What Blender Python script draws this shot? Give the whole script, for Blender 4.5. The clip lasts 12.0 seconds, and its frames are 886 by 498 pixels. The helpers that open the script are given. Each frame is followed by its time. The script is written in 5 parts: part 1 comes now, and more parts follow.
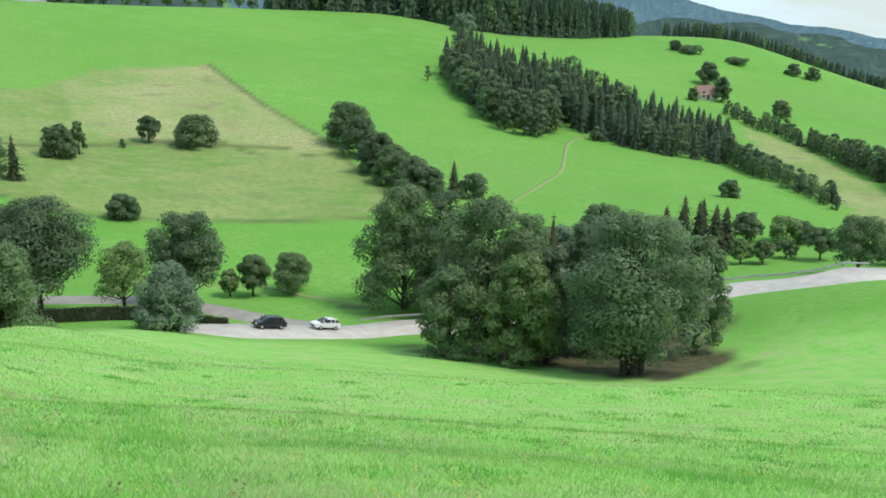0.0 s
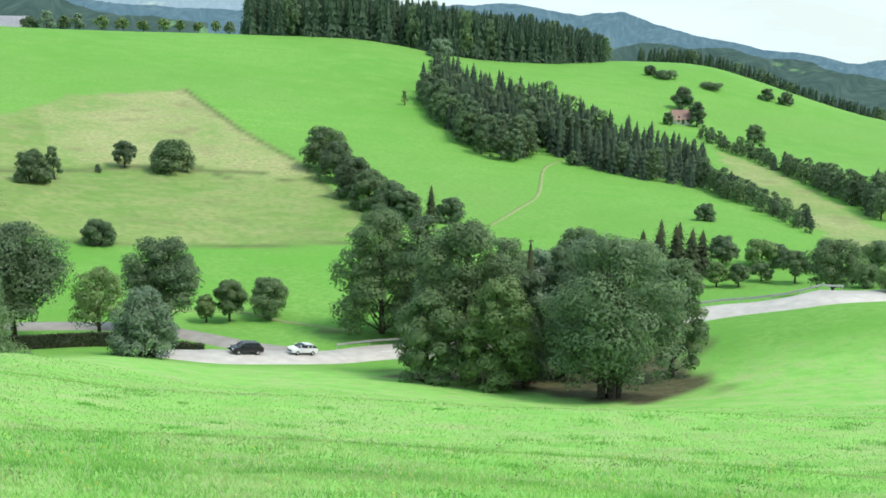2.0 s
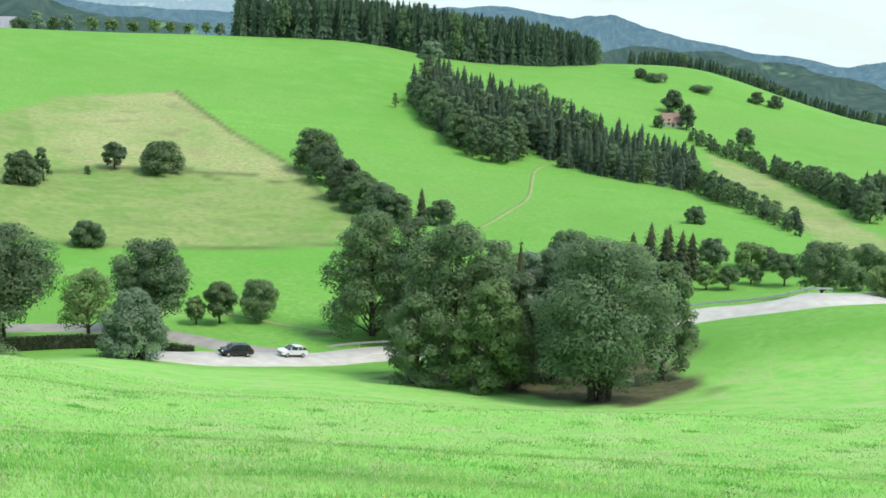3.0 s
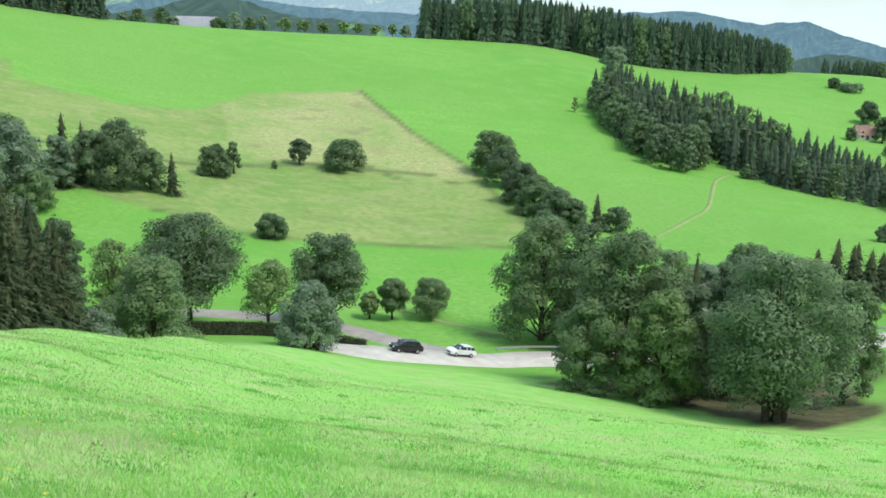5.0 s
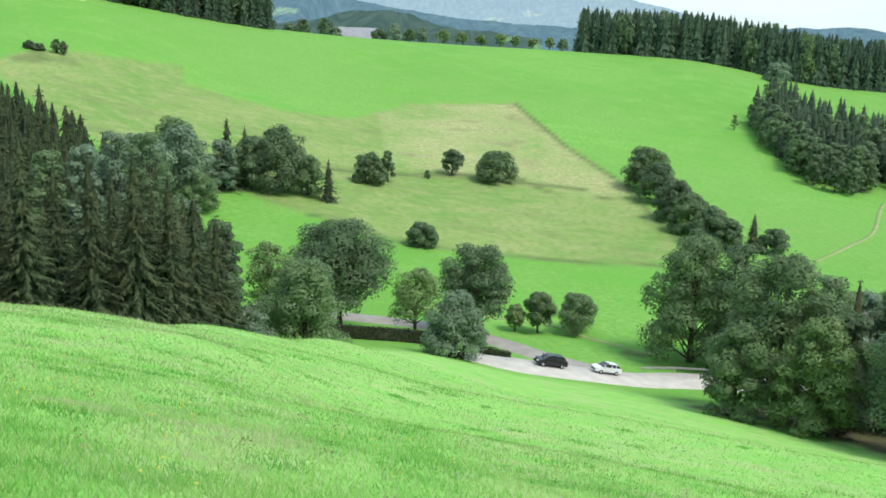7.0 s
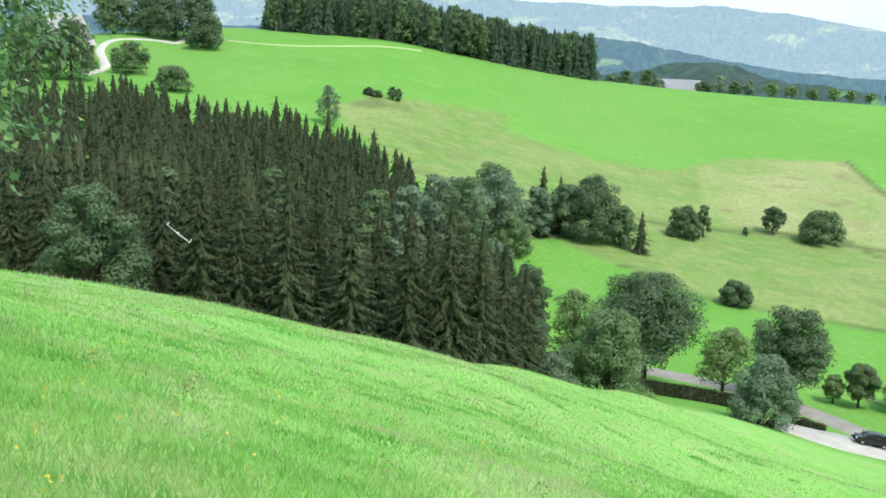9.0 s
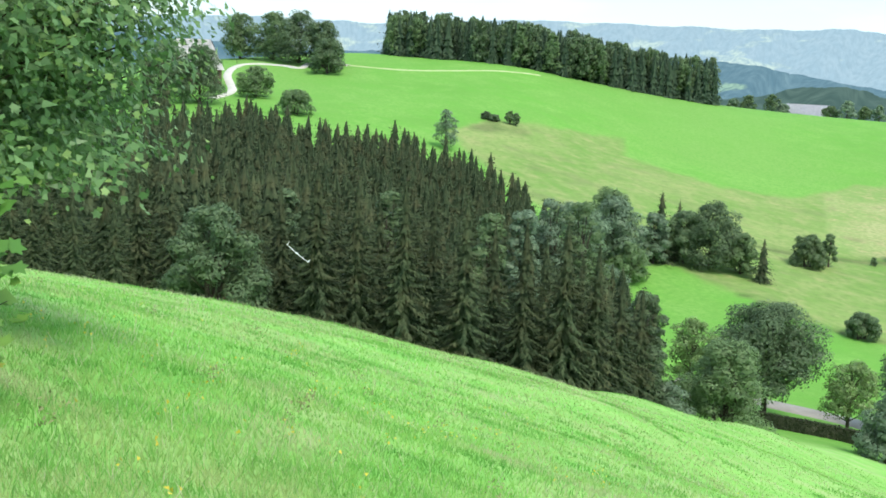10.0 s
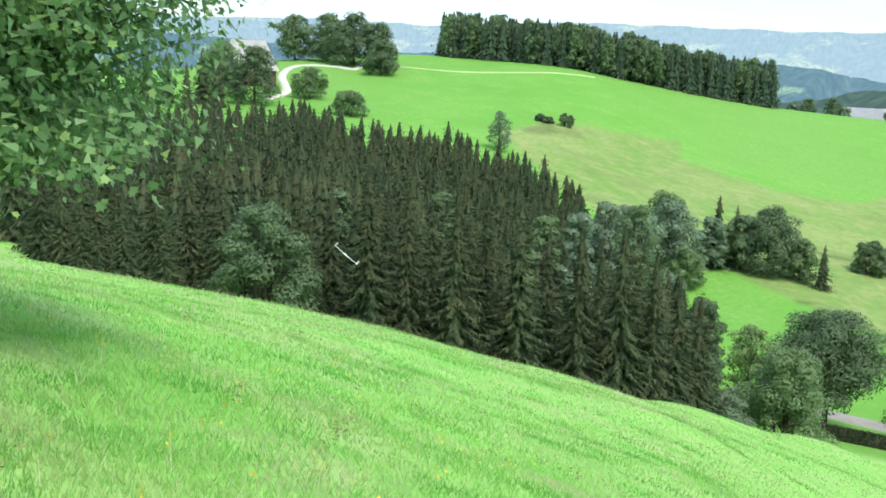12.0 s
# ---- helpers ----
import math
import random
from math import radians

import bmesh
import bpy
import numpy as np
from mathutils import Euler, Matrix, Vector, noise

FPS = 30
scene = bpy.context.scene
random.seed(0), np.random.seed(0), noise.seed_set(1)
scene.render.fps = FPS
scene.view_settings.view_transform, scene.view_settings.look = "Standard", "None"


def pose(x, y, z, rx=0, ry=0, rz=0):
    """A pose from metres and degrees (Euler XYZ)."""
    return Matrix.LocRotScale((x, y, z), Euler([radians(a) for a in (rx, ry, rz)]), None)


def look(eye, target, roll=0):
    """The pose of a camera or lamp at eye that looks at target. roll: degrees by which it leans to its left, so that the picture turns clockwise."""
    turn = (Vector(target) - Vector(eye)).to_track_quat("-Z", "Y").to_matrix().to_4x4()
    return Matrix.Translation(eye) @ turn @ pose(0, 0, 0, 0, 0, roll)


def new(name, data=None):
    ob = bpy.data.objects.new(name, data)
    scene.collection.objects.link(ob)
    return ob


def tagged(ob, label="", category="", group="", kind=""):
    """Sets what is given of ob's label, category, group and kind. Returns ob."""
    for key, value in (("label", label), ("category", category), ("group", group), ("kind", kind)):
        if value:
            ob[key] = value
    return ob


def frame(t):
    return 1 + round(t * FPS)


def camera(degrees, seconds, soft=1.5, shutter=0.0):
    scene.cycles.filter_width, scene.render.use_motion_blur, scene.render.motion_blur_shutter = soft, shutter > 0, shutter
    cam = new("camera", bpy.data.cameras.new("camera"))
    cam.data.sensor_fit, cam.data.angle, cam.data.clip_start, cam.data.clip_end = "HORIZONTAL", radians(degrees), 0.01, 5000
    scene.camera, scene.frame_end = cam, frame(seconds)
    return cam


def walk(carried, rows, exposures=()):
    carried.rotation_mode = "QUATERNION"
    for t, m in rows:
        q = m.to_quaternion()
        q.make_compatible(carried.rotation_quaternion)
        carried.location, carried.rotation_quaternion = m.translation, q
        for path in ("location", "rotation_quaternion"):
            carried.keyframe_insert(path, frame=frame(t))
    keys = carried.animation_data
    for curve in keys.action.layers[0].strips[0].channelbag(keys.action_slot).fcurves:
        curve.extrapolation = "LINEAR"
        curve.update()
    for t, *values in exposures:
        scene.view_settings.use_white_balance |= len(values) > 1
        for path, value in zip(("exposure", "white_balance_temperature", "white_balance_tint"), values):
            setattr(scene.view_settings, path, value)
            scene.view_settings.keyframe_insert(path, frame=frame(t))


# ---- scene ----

# ---------------------------------------------------------------- camera
cam = camera(45.13, 12.0, soft=1.7)
# seconds, heading, pitch, roll, metres gone ahead along the view
VIEWS = [
    (0.0, 0.93, -14.67, 0.50, 0.0), (0.5, 2.03, -14.15, 0.52, 0.0), (1.0, 1.58, -13.78, 0.59, 0.0),
    (1.5, 1.07, -13.54, 0.68, 0.0), (2.0, -0.31, -13.35, 0.60, 0.0), (2.5, -1.43, -13.24, 0.71, 0.0),
    (4.5, 5.99, -13.24, 1.40, 0.0), (5.0, 8.68, -13.20, 1.30, 0.0), (5.5, 10.05, -13.13, 1.25, 0.0),
    (6.0, 11.88, -13.08, 1.30, 0.0), (6.5, 13.89, -12.96, 1.47, 0.0), (7.0, 16.87, -12.75, 1.80, 0.0),
    (9.0, 33.83, -10.67, 2.15, 0.0), (9.5, 37.22, -10.07, 2.13, 0.0), (10.0, 40.14, -9.62, 2.10, 0.02),
    (10.5, 41.79, -9.60, 2.14, 0.35), (11.0, 43.01, -9.58, 2.12, 0.8), (11.5, 43.65, -9.62, 2.15, 1.3),
    (12.0, 42.97, -9.6, 2.25, 1.9),
]


def view(heading, pitch, roll, ahead):
    turn = pose(0, 0, 0, 90 + pitch, 0, heading) @ pose(0, 0, 0, 0, 0, roll)
    return Matrix.Translation((0, 0, 1.65)) @ turn @ Matrix.Translation((0, 0, -ahead))


walk(cam, [(t, view(*v)) for t, *v in VIEWS], exposures=[(0.0, 0.34), (0.8, 0.53), (1.5, 0.56), (7.0, 0.58), (9.0, 0.68), (12.0, 0.80)])

# ---------------------------------------------------------------- light: bright, thinly clouded noon
world = bpy.data.worlds.new("sky")
scene.world = world
world.use_nodes = True
wn, wl = world.node_tree.nodes, world.node_tree.links
wn.clear()
SUN_UP, SUN_ROUND = 58.0, 104.0
sky = wn.new("ShaderNodeTexSky")
sky.sky_type, sky.sun_disc = "NISHITA", False
sky.sun_elevation, sky.sun_rotation = radians(SUN_UP), radians(SUN_ROUND)
sky.altitude, sky.air_density, sky.dust_density = 900, 1.0, 2.0
coord = wn.new("ShaderNodeTexCoord")
stretch = wn.new("ShaderNodeMapping")
stretch.inputs["Scale"].default_value = (1.0, 1.0, 4.5)
puffs = wn.new("ShaderNodeTexNoise")
puffs.inputs["Scale"].default_value, puffs.inputs["Detail"].default_value = 5.0, 6.0
veil = wn.new("ShaderNodeValToRGB")
veil.color_ramp.elements[0].position, veil.color_ramp.elements[0].color = 0.42, (0.35, 0.35, 0.35, 1)
veil.color_ramp.elements[1].position, veil.color_ramp.elements[1].color = 0.6, (1, 1, 1, 1)
cloud = wn.new("ShaderNodeMix")
cloud.data_type = "RGBA"
cloud.inputs["B"].default_value = (4.9, 6.5, 7.4, 1)
back = wn.new("ShaderNodeBackground")
back.inputs["Strength"].default_value = 0.125
out = wn.new("ShaderNodeOutputWorld")
wl.new(coord.outputs["Generated"], stretch.inputs["Vector"])
wl.new(stretch.outputs["Vector"], puffs.inputs["Vector"])
wl.new(puffs.outputs["Fac"], veil.inputs["Fac"])
wl.new(veil.outputs["Color"], cloud.inputs["Factor"])
# below the skyline the sky shows as bright haze
lift = wn.new("ShaderNodeVectorMath")
lift.operation = "MAXIMUM"
lift.inputs[1].default_value = (-1, -1, 0.03)
wl.new(coord.outputs["Generated"], lift.inputs[0])
wl.new(lift.outputs["Vector"], sky.inputs["Vector"])
wl.new(sky.outputs["Color"], cloud.inputs["A"])
wl.new(cloud.outputs["Result"], back.inputs["Color"])
wl.new(back.outputs["Background"], out.inputs["Surface"])

sun = new("sun", bpy.data.lights.new("sun", "SUN"))
sun.data.energy, sun.data.angle, sun.data.color = 2.15, radians(20), (1.0, 0.94, 0.84)
toward = Vector((math.sin(radians(SUN_ROUND)) * math.cos(radians(SUN_UP)), math.cos(radians(SUN_ROUND)) * math.cos(radians(SUN_UP)), math.sin(radians(SUN_UP))))
sun.matrix_world = look(toward * 100, (0, 0, 0))

# ---------------------------------------------------------------- materials


def material(name, rough=0.8, spec=0.2):
    m = bpy.data.materials.new(name)
    m.use_nodes = True
    b = m.node_tree.nodes["Principled BSDF"]
    b.inputs["Roughness"].default_value = rough
    b.inputs["Specular IOR Level"].default_value = spec
    return m, m.node_tree.nodes, m.node_tree.links, b


def mix(n, l, fac, a, b, blend="MIX"):
    k = n.new("ShaderNodeMix")
    k.data_type, k.blend_type = "RGBA", blend
    for socket, value in ((k.inputs["Factor"], fac), (k.inputs["A"], a), (k.inputs["B"], b)):
        if isinstance(value, bpy.types.NodeSocket):
            l.new(value, socket)
        elif isinstance(value, tuple):
            socket.default_value = (*value, 1)
        else:
            socket.default_value = value
    return k.outputs["Result"]


def noise_at(n, l, scale, detail=4, low=0.35, high=0.65, stretch=None, rough=0.55):
    t = n.new("ShaderNodeTexNoise")
    t.inputs["Scale"].default_value, t.inputs["Detail"].default_value = scale, detail
    t.inputs["Roughness"].default_value = rough
    c = n.new("ShaderNodeTexCoord")
    if stretch:
        mp = n.new("ShaderNodeMapping")
        mp.inputs["Scale"].default_value, mp.inputs["Rotation"].default_value = stretch[:3], (0, 0, radians(stretch[3]))
        l.new(c.outputs["Object"], mp.inputs["Vector"])
        l.new(mp.outputs["Vector"], t.inputs["Vector"])
    else:
        l.new(c.outputs["Object"], t.inputs["Vector"])
    r = n.new("ShaderNodeMapRange")
    r.inputs["From Min"].default_value, r.inputs["From Max"].default_value = low, high
    l.new(t.outputs["Fac"], r.inputs["Value"])
    return r.outputs["Result"]


def bump(n, l, height, bsdf, strength, distance):
    k = n.new("ShaderNodeBump")
    k.inputs["Strength"].default_value, k.inputs["Distance"].default_value = strength, distance
    l.new(height, k.inputs["Height"])
    l.new(k.outputs["Normal"], bsdf.inputs["Normal"])


def attribute(n, name):
    a = n.new("ShaderNodeAttribute")
    a.attribute_name = name
    return a.outputs["Fac"]


def land_material():
    m, n, l, b = material("meadow_ground", 0.9, 0.1)
    lush = mix(n, l, noise_at(n, l, 0.011, 3, 0.38, 0.62), (0.131, 0.31, 0.054), (0.204, 0.395, 0.086))
    lush = mix(n, l, noise_at(n, l, 0.05, 4, 0.45, 0.7, (1, 3.5, 1, -28)), lush, (0.130, 0.355, 0.050))
    lush = mix(n, l, noise_at(n, l, 0.09, 5, 0.45, 0.75), lush, (0.213, 0.39, 0.094))
    lush = mix(n, l, noise_at(n, l, 0.0065, 4, 0.46, 0.66), lush, (0.192, 0.34, 0.088))
    fine = noise_at(n, l, 0.9, 6, 0.3, 0.7)
    lush = mix(n, l, fine, lush, (0.127, 0.31, 0.054))
    bright = mix(n, l, noise_at(n, l, 0.35, 5), (0.19, 0.45, 0.085), (0.27, 0.53, 0.125))
    rough_grass = mix(n, l, noise_at(n, l, 0.45, 6, 0.46, 0.74), bright, (0.34, 0.45, 0.17))
    rough_grass = mix(n, l, noise_at(n, l, 0.13, 5, 0.50, 0.72, (1, 2.2, 1, 35)), rough_grass, (0.36, 0.47, 0.19))
    rough_grass = mix(n, l, noise_at(n, l, 0.8, 3, 0.56, 0.90), rough_grass, (0.12, 0.36, 0.07))
    rough_grass = mix(n, l, noise_at(n, l, 3.5, 4, 0.45, 1.0), rough_grass, (0.17, 0.40, 0.08))
    near = mix(n, l, attribute(n, "pasture"), lush, rough_grass)
    hay = mix(n, l, noise_at(n, l, 0.035, 5, 0.38, 0.62), (0.205, 0.315, 0.09), (0.385, 0.385, 0.185))
    hay = mix(n, l, noise_at(n, l, 0.22, 5, 0.5, 0.72, (1, 2.2, 1, 18)), hay, (0.42, 0.35, 0.19))
    hay = mix(n, l, noise_at(n, l, 0.07, 6, 0.56, 0.7), hay, (0.25, 0.235, 0.12))
    hay = mix(n, l, noise_at(n, l, 0.9, 5, 0.4, 0.8), hay, (0.17, 0.25, 0.08))
    stubble = mix(n, l, noise_at(n, l, 0.03, 5, 0.38, 0.62), (0.160, 0.280, 0.066), (0.240, 0.315, 0.105))
    stubble = mix(n, l, noise_at(n, l, 0.16, 6, 0.44, 0.76, (1, 1.6, 1, 12)), stubble, (0.31, 0.32, 0.14))
    stubble = mix(n, l, noise_at(n, l, 0.05, 6, 0.55, 0.80, (1, 1.6, 1, -20)), stubble, (0.17, 0.19, 0.085))
    stubble = mix(n, l, noise_at(n, l, 0.6, 5, 0.45, 0.8), stubble, (0.140, 0.225, 0.062))
    hay = mix(n, l, attribute(n, "pale"), stubble, hay)
    col = mix(n, l, attribute(n, "hay"), near, hay)
    weed = mix(n, l, noise_at(n, l, 0.25, 4), (0.085, 0.13, 0.042), (0.15, 0.17, 0.07))
    col = mix(n, l, attribute(n, "weed"), col, weed)
    # Brown soil, darkened further for the shade beneath the tree clump.
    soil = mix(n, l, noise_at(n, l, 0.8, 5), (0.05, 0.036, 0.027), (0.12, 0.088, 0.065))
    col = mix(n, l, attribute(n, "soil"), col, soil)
    l.new(col, b.inputs["Base Color"])
    bump(n, l, noise_at(n, l, 1.6, 6, 0.2, 0.8), b, 0.4, 0.12)
    return m


def leaf_material(name, dark, light, tip=None, spread=1.0, rough=0.55, glow=0.25, patch=None, patches=(), gloss=0.3):
    m, n, l, b = material(name, rough, gloss)
    g = n.new("ShaderNodeNewGeometry")
    col = mix(n, l, g.outputs["Random Per Island"], dark, light)
    o = n.new("ShaderNodeObjectInfo")
    if tip:
        r = n.new("ShaderNodeMapRange")
        r.inputs["From Min"].default_value, r.inputs["From Max"].default_value = 0.86, 0.95
        l.new(g.outputs["Random Per Island"], r.inputs["Value"])
        col = mix(n, l, r.outputs["Result"], col, tip)
    if patch:
        col = mix(n, l, noise_at(n, l, 0.9, 5, 0.5, 0.75), col, tuple(c * 0.72 for c in dark))
        col = mix(n, l, noise_at(n, l, 0.28, 5, 0.48, 0.72), col, patch)
    for scale, low, high, colour in patches:
        col = mix(n, l, noise_at(n, l, scale, 5, low, high), col, colour)
    h = n.new("ShaderNodeHueSaturation")
    span = n.new("ShaderNodeMapRange")
    span.inputs["To Min"].default_value, span.inputs["To Max"].default_value = 1 - 0.22 * spread, 1 + 0.22 * spread
    l.new(o.outputs["Random"], span.inputs["Value"])
    l.new(span.outputs["Result"], h.inputs["Value"])
    l.new(col, h.inputs["Color"])
    l.new(h.outputs["Color"], b.inputs["Base Color"])
    t = n.new("ShaderNodeBsdfTranslucent")
    l.new(h.outputs["Color"], t.inputs["Color"])
    s = n.new("ShaderNodeMixShader")
    s.inputs["Fac"].default_value = glow
    l.new(b.outputs["BSDF"], s.inputs[1])
    l.new(t.outputs["BSDF"], s.inputs[2])
    l.new(s.outputs["Shader"], n["Material Output"].inputs["Surface"])
    return m


def plain_material(name, a, b2, scale, rough=0.7, spec=0.3, relief=0.2, depth=0.02, metal=0.0, low=0.35, high=0.65):
    m, n, l, b = material(name, rough, spec)
    l.new(mix(n, l, noise_at(n, l, scale, 5, low, high), a, b2), b.inputs["Base Color"])
    b.inputs["Metallic"].default_value = metal
    if relief:
        bump(n, l, noise_at(n, l, scale * 4, 5, 0.2, 0.8), b, relief, depth)
    return m


M_LAND = land_material()
M_GRASS = leaf_material("grass_blade", (0.28, 0.54, 0.11), (0.41, 0.66, 0.18), (0.62, 0.66, 0.36), 0.0, 0.8, 0.6, None, ((0.13, 0.45, 0.62, (0.45, 0.55, 0.22)), (0.75, 0.50, 0.64, (0.15, 0.40, 0.07)), (2.6, 0.52, 0.72, (0.22, 0.47, 0.10)), (0.33, 0.54, 0.66, (0.52, 0.54, 0.29))))
M_SPRUCE = leaf_material("spruce_needles", (0.036, 0.060, 0.028), (0.090, 0.122, 0.058), None, 0.9, 0.75, 0.18, (0.104, 0.108, 0.052), gloss=0.12)
# Far spruces: needle colour lifted and bluer, standing in for distance haze.
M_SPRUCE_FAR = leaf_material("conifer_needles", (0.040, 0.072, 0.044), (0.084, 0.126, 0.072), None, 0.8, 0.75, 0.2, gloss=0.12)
M_LEAF = leaf_material("broad_leaves", (0.116, 0.195, 0.080), (0.215, 0.310, 0.138), None, 0.8, 0.5, 0.48, gloss=0.32)
M_LEAF_DARK = leaf_material("dark_leaves", (0.100, 0.166, 0.080), (0.188, 0.268, 0.132), None, 0.8, 0.5, 0.45, gloss=0.3)
M_LEAF_LIGHT = leaf_material("light_leaves", (0.15, 0.25, 0.085), (0.265, 0.375, 0.135), None, 0.8, 0.5, 0.45, gloss=0.4)
M_WILLOW = leaf_material("grey_green_leaves", (0.135, 0.215, 0.125), (0.240, 0.335, 0.200), None, 0.6, 0.5, 0.35, gloss=0.4)
M_MAPLE = leaf_material("maple_leaves", (0.085, 0.175, 0.060), (0.215, 0.36, 0.145), (0.30, 0.44, 0.14), 0.0, 0.4, 0.35)
M_MAPLE_YELLOW = leaf_material("yellowing_maple_leaves", (0.10, 0.24, 0.05), (0.22, 0.36, 0.08), (0.42, 0.38, 0.06), 0.0, 0.4, 0.4)
M_BARK = plain_material("bark", (0.05, 0.04, 0.03), (0.12, 0.10, 0.08), 3.0, 0.9, 0.1, 0.6, 0.03)
M_ROAD = plain_material("worn_asphalt", (0.44, 0.41, 0.375), (0.54, 0.51, 0.465), 0.5, 0.85, 0.2, 0.2, 0.01)
# Asphalt of the side road, tree shade put into its darker grey.
M_ROAD_SHADED = plain_material("old_asphalt", (0.27, 0.25, 0.23), (0.35, 0.33, 0.30), 0.5, 0.9, 0.2, 0.2, 0.01)
M_GRAVEL = plain_material("pale_gravel", (0.50, 0.48, 0.43), (0.60, 0.58, 0.52), 0.4, 0.9, 0.1, 0.4, 0.03)
M_TRACK = plain_material("earth_track", (0.19, 0.31, 0.09), (0.28, 0.32, 0.15), 0.25, 0.95, 0.1, 0.4, 0.03)
M_PATH = plain_material("grassy_path", (0.36, 0.46, 0.20), (0.46, 0.52, 0.30), 0.4, 0.9, 0.1, 0.3, 0.02)
M_LINE = plain_material("road_paint", (0.62, 0.62, 0.60), (0.75, 0.75, 0.73), 3.0, 0.7)


# ---------------------------------------------------------------- the lie of the land
EYE_H = 1.65
# Along each bearing (degrees, positive to the west of the start view): distance in metres
# and the angle in degrees at which the ground there lies above the viewer's level.
PROFILES = {
    -62: [(60, -17.5), (110, -17.0), (140, -14.5), (200, -11.5), (320, -9.0), (620, -6.5), (720, -7.5)],
    -30: [(60, -19.6), (100, -18.8), (120, -17.2), (140, -14.8), (147, -14.3), (190, -13.6), (260, -11.6), (320, -10.4), (450, -8.2), (620, -6.4), (720, -7.2)],
    -22: [(60, -20.6), (100, -20.2), (122, -18.4), (140, -15.55), (148, -14.85), (190, -14.4), (260, -11.6), (320, -10.2), (450, -7.7), (620, -5.55), (720, -6.5)],
    -14: [(60, -21.2), (112, -20.7), (128, -19.4), (147, -17.05), (155, -16.25), (190, -15.0), (250, -11.5), (330, -9.7), (480, -6.6), (640, -3.05), (740, -3.7)],
    -8: [(60, -21.4), (116, -21.1), (135, -19.6), (149, -18.2), (156, -17.4), (190, -15.3), (250, -11.8), (330, -9.1), (470, -5.6), (640, -3.1), (740, -3.4)],
    -2: [(60, -21.6), (112, -21.0), (128, -20.3), (147, -19.2), (154, -18.4), (185, -15.9), (235, -12.6), (330, -8.5), (450, -5.2), (590, -3.1), (690, -3.6)],
    4: [(60, -21.2), (112, -20.5), (128, -20.0), (146, -19.3), (153, -18.6), (180, -16.2), (218, -13.0), (290, -9.6), (400, -5.6), (560, -2.0), (660, -2.8)],
    12: [(60, -20.6), (110, -19.9), (128, -19.35), (144, -18.95), (152, -17.95), (172, -16.9), (216, -13.0), (285, -9.3), (390, -5.3), (545, -1.8), (650, -2.7)],
    18: [(60, -19.9), (114, -18.2), (127, -18.35), (143, -17.95), (152, -17.2), (170, -16.5), (214, -12.7), (285, -9.0), (390, -5.1), (530, -1.65), (640, -2.6)],
    23: [(60, -18.7), (98, -17.3), (120, -18.4), (143, -17.6), (153, -17.1), (170, -16.2), (218, -11.6), (285, -8.4), (390, -4.8), (520, -1.4), (640, -2.4)],
    30: [(45, -17.3), (80, -16.45), (95, -18.1), (130, -17.6), (165, -15.8), (215, -11.8), (243, -9.2), (370, -4.25), (490, -0.68), (620, -1.9)],
    37: [(40, -16.2), (65, -15.4), (80, -17.4), (120, -16.3), (180, -12.2), (240, -8.3), (300, -5.6), (350, -3.3), (485, 0.55), (620, -0.7)],
    45: [(38, -14.6), (58, -13.8), (75, -15.3), (110, -14.3), (180, -9.2), (260, -5.2), (330, -3.3), (400, -1.35), (500, 0.85), (620, 0.0)],
    52: [(35, -13.2), (55, -12.4), (70, -14.0), (110, -12.6), (180, -8.0), (260, -4.8), (330, -2.9), (400, -1.3), (480, 0.2), (620, -0.4)],
    60: [(35, -11.6), (53, -10.95), (70, -12.8), (110, -11.0), (180, -6.8), (260, -4.2), (330, -2.8), (420, -1.2), (560, -0.8), (650, -1.4)],
    80: [(30, -8.0), (52, -6.8), (80, -8.0), (180, -4.5), (420, -1.0), (650, -1.0)],
    130: [(40, 4.0), (100, 5.0), (300, 3.0), (650, 1.5)],
    210: [(40, 13.0), (100, 12.0), (300, 7.0), (650, 3.0)],
}
FALL, FALL_BEARING = 0.375, -8.0


def smooth(a, axis, sigma):
    half = int(3 * sigma)
    k = np.exp(-0.5 * (np.arange(-half, half + 1) / sigma) ** 2)
    k /= k.sum()
    pad = [(0, 0), (0, 0)]
    pad[axis] = (half, half)
    b = np.pad(a, pad, mode="edge")
    return np.apply_along_axis(lambda v: np.convolve(v, k, mode="valid"), axis, b)


LOG_R = np.linspace(math.log(0.5), math.log(4900), 620)
BEARINGS = np.arange(-90, 270.5, 0.5)


def build_land():
    radii = np.exp(LOG_R)
    keys = sorted(PROFILES)
    lines = []
    for b in keys:
        slope = FALL * math.cos(math.radians(b - FALL_BEARING))
        far = PROFILES[b]
        near = [r for r in (0.5, 2, 5, 9, 15, 24) if r < 0.7 * far[0][0]]
        rs = near + [r for r, _ in far] + [far[-1][0] * 1.5, 1600, 4900]
        zs = [EYE_H - 1.65 - slope * r for r in near] + [EYE_H + r * math.tan(math.radians(e)) for r, e in far]
        drop = zs[-1] - 75
        zs += [drop, min(drop - 120, -300), -460]
        lines.append(np.interp(LOG_R, np.log(rs), zs))
    lines = np.array(lines)
    keys.append(keys[0] + 360)
    lines = np.vstack([lines, lines[:1]])
    wrapped = np.where(BEARINGS < keys[0], BEARINGS + 360, BEARINGS)
    grid = np.array([np.interp(wrapped, keys, lines[:, j]) for j in range(len(radii))])
    return smooth(smooth(grid, 0, 2.2), 1, 2.5)


LAND = build_land()


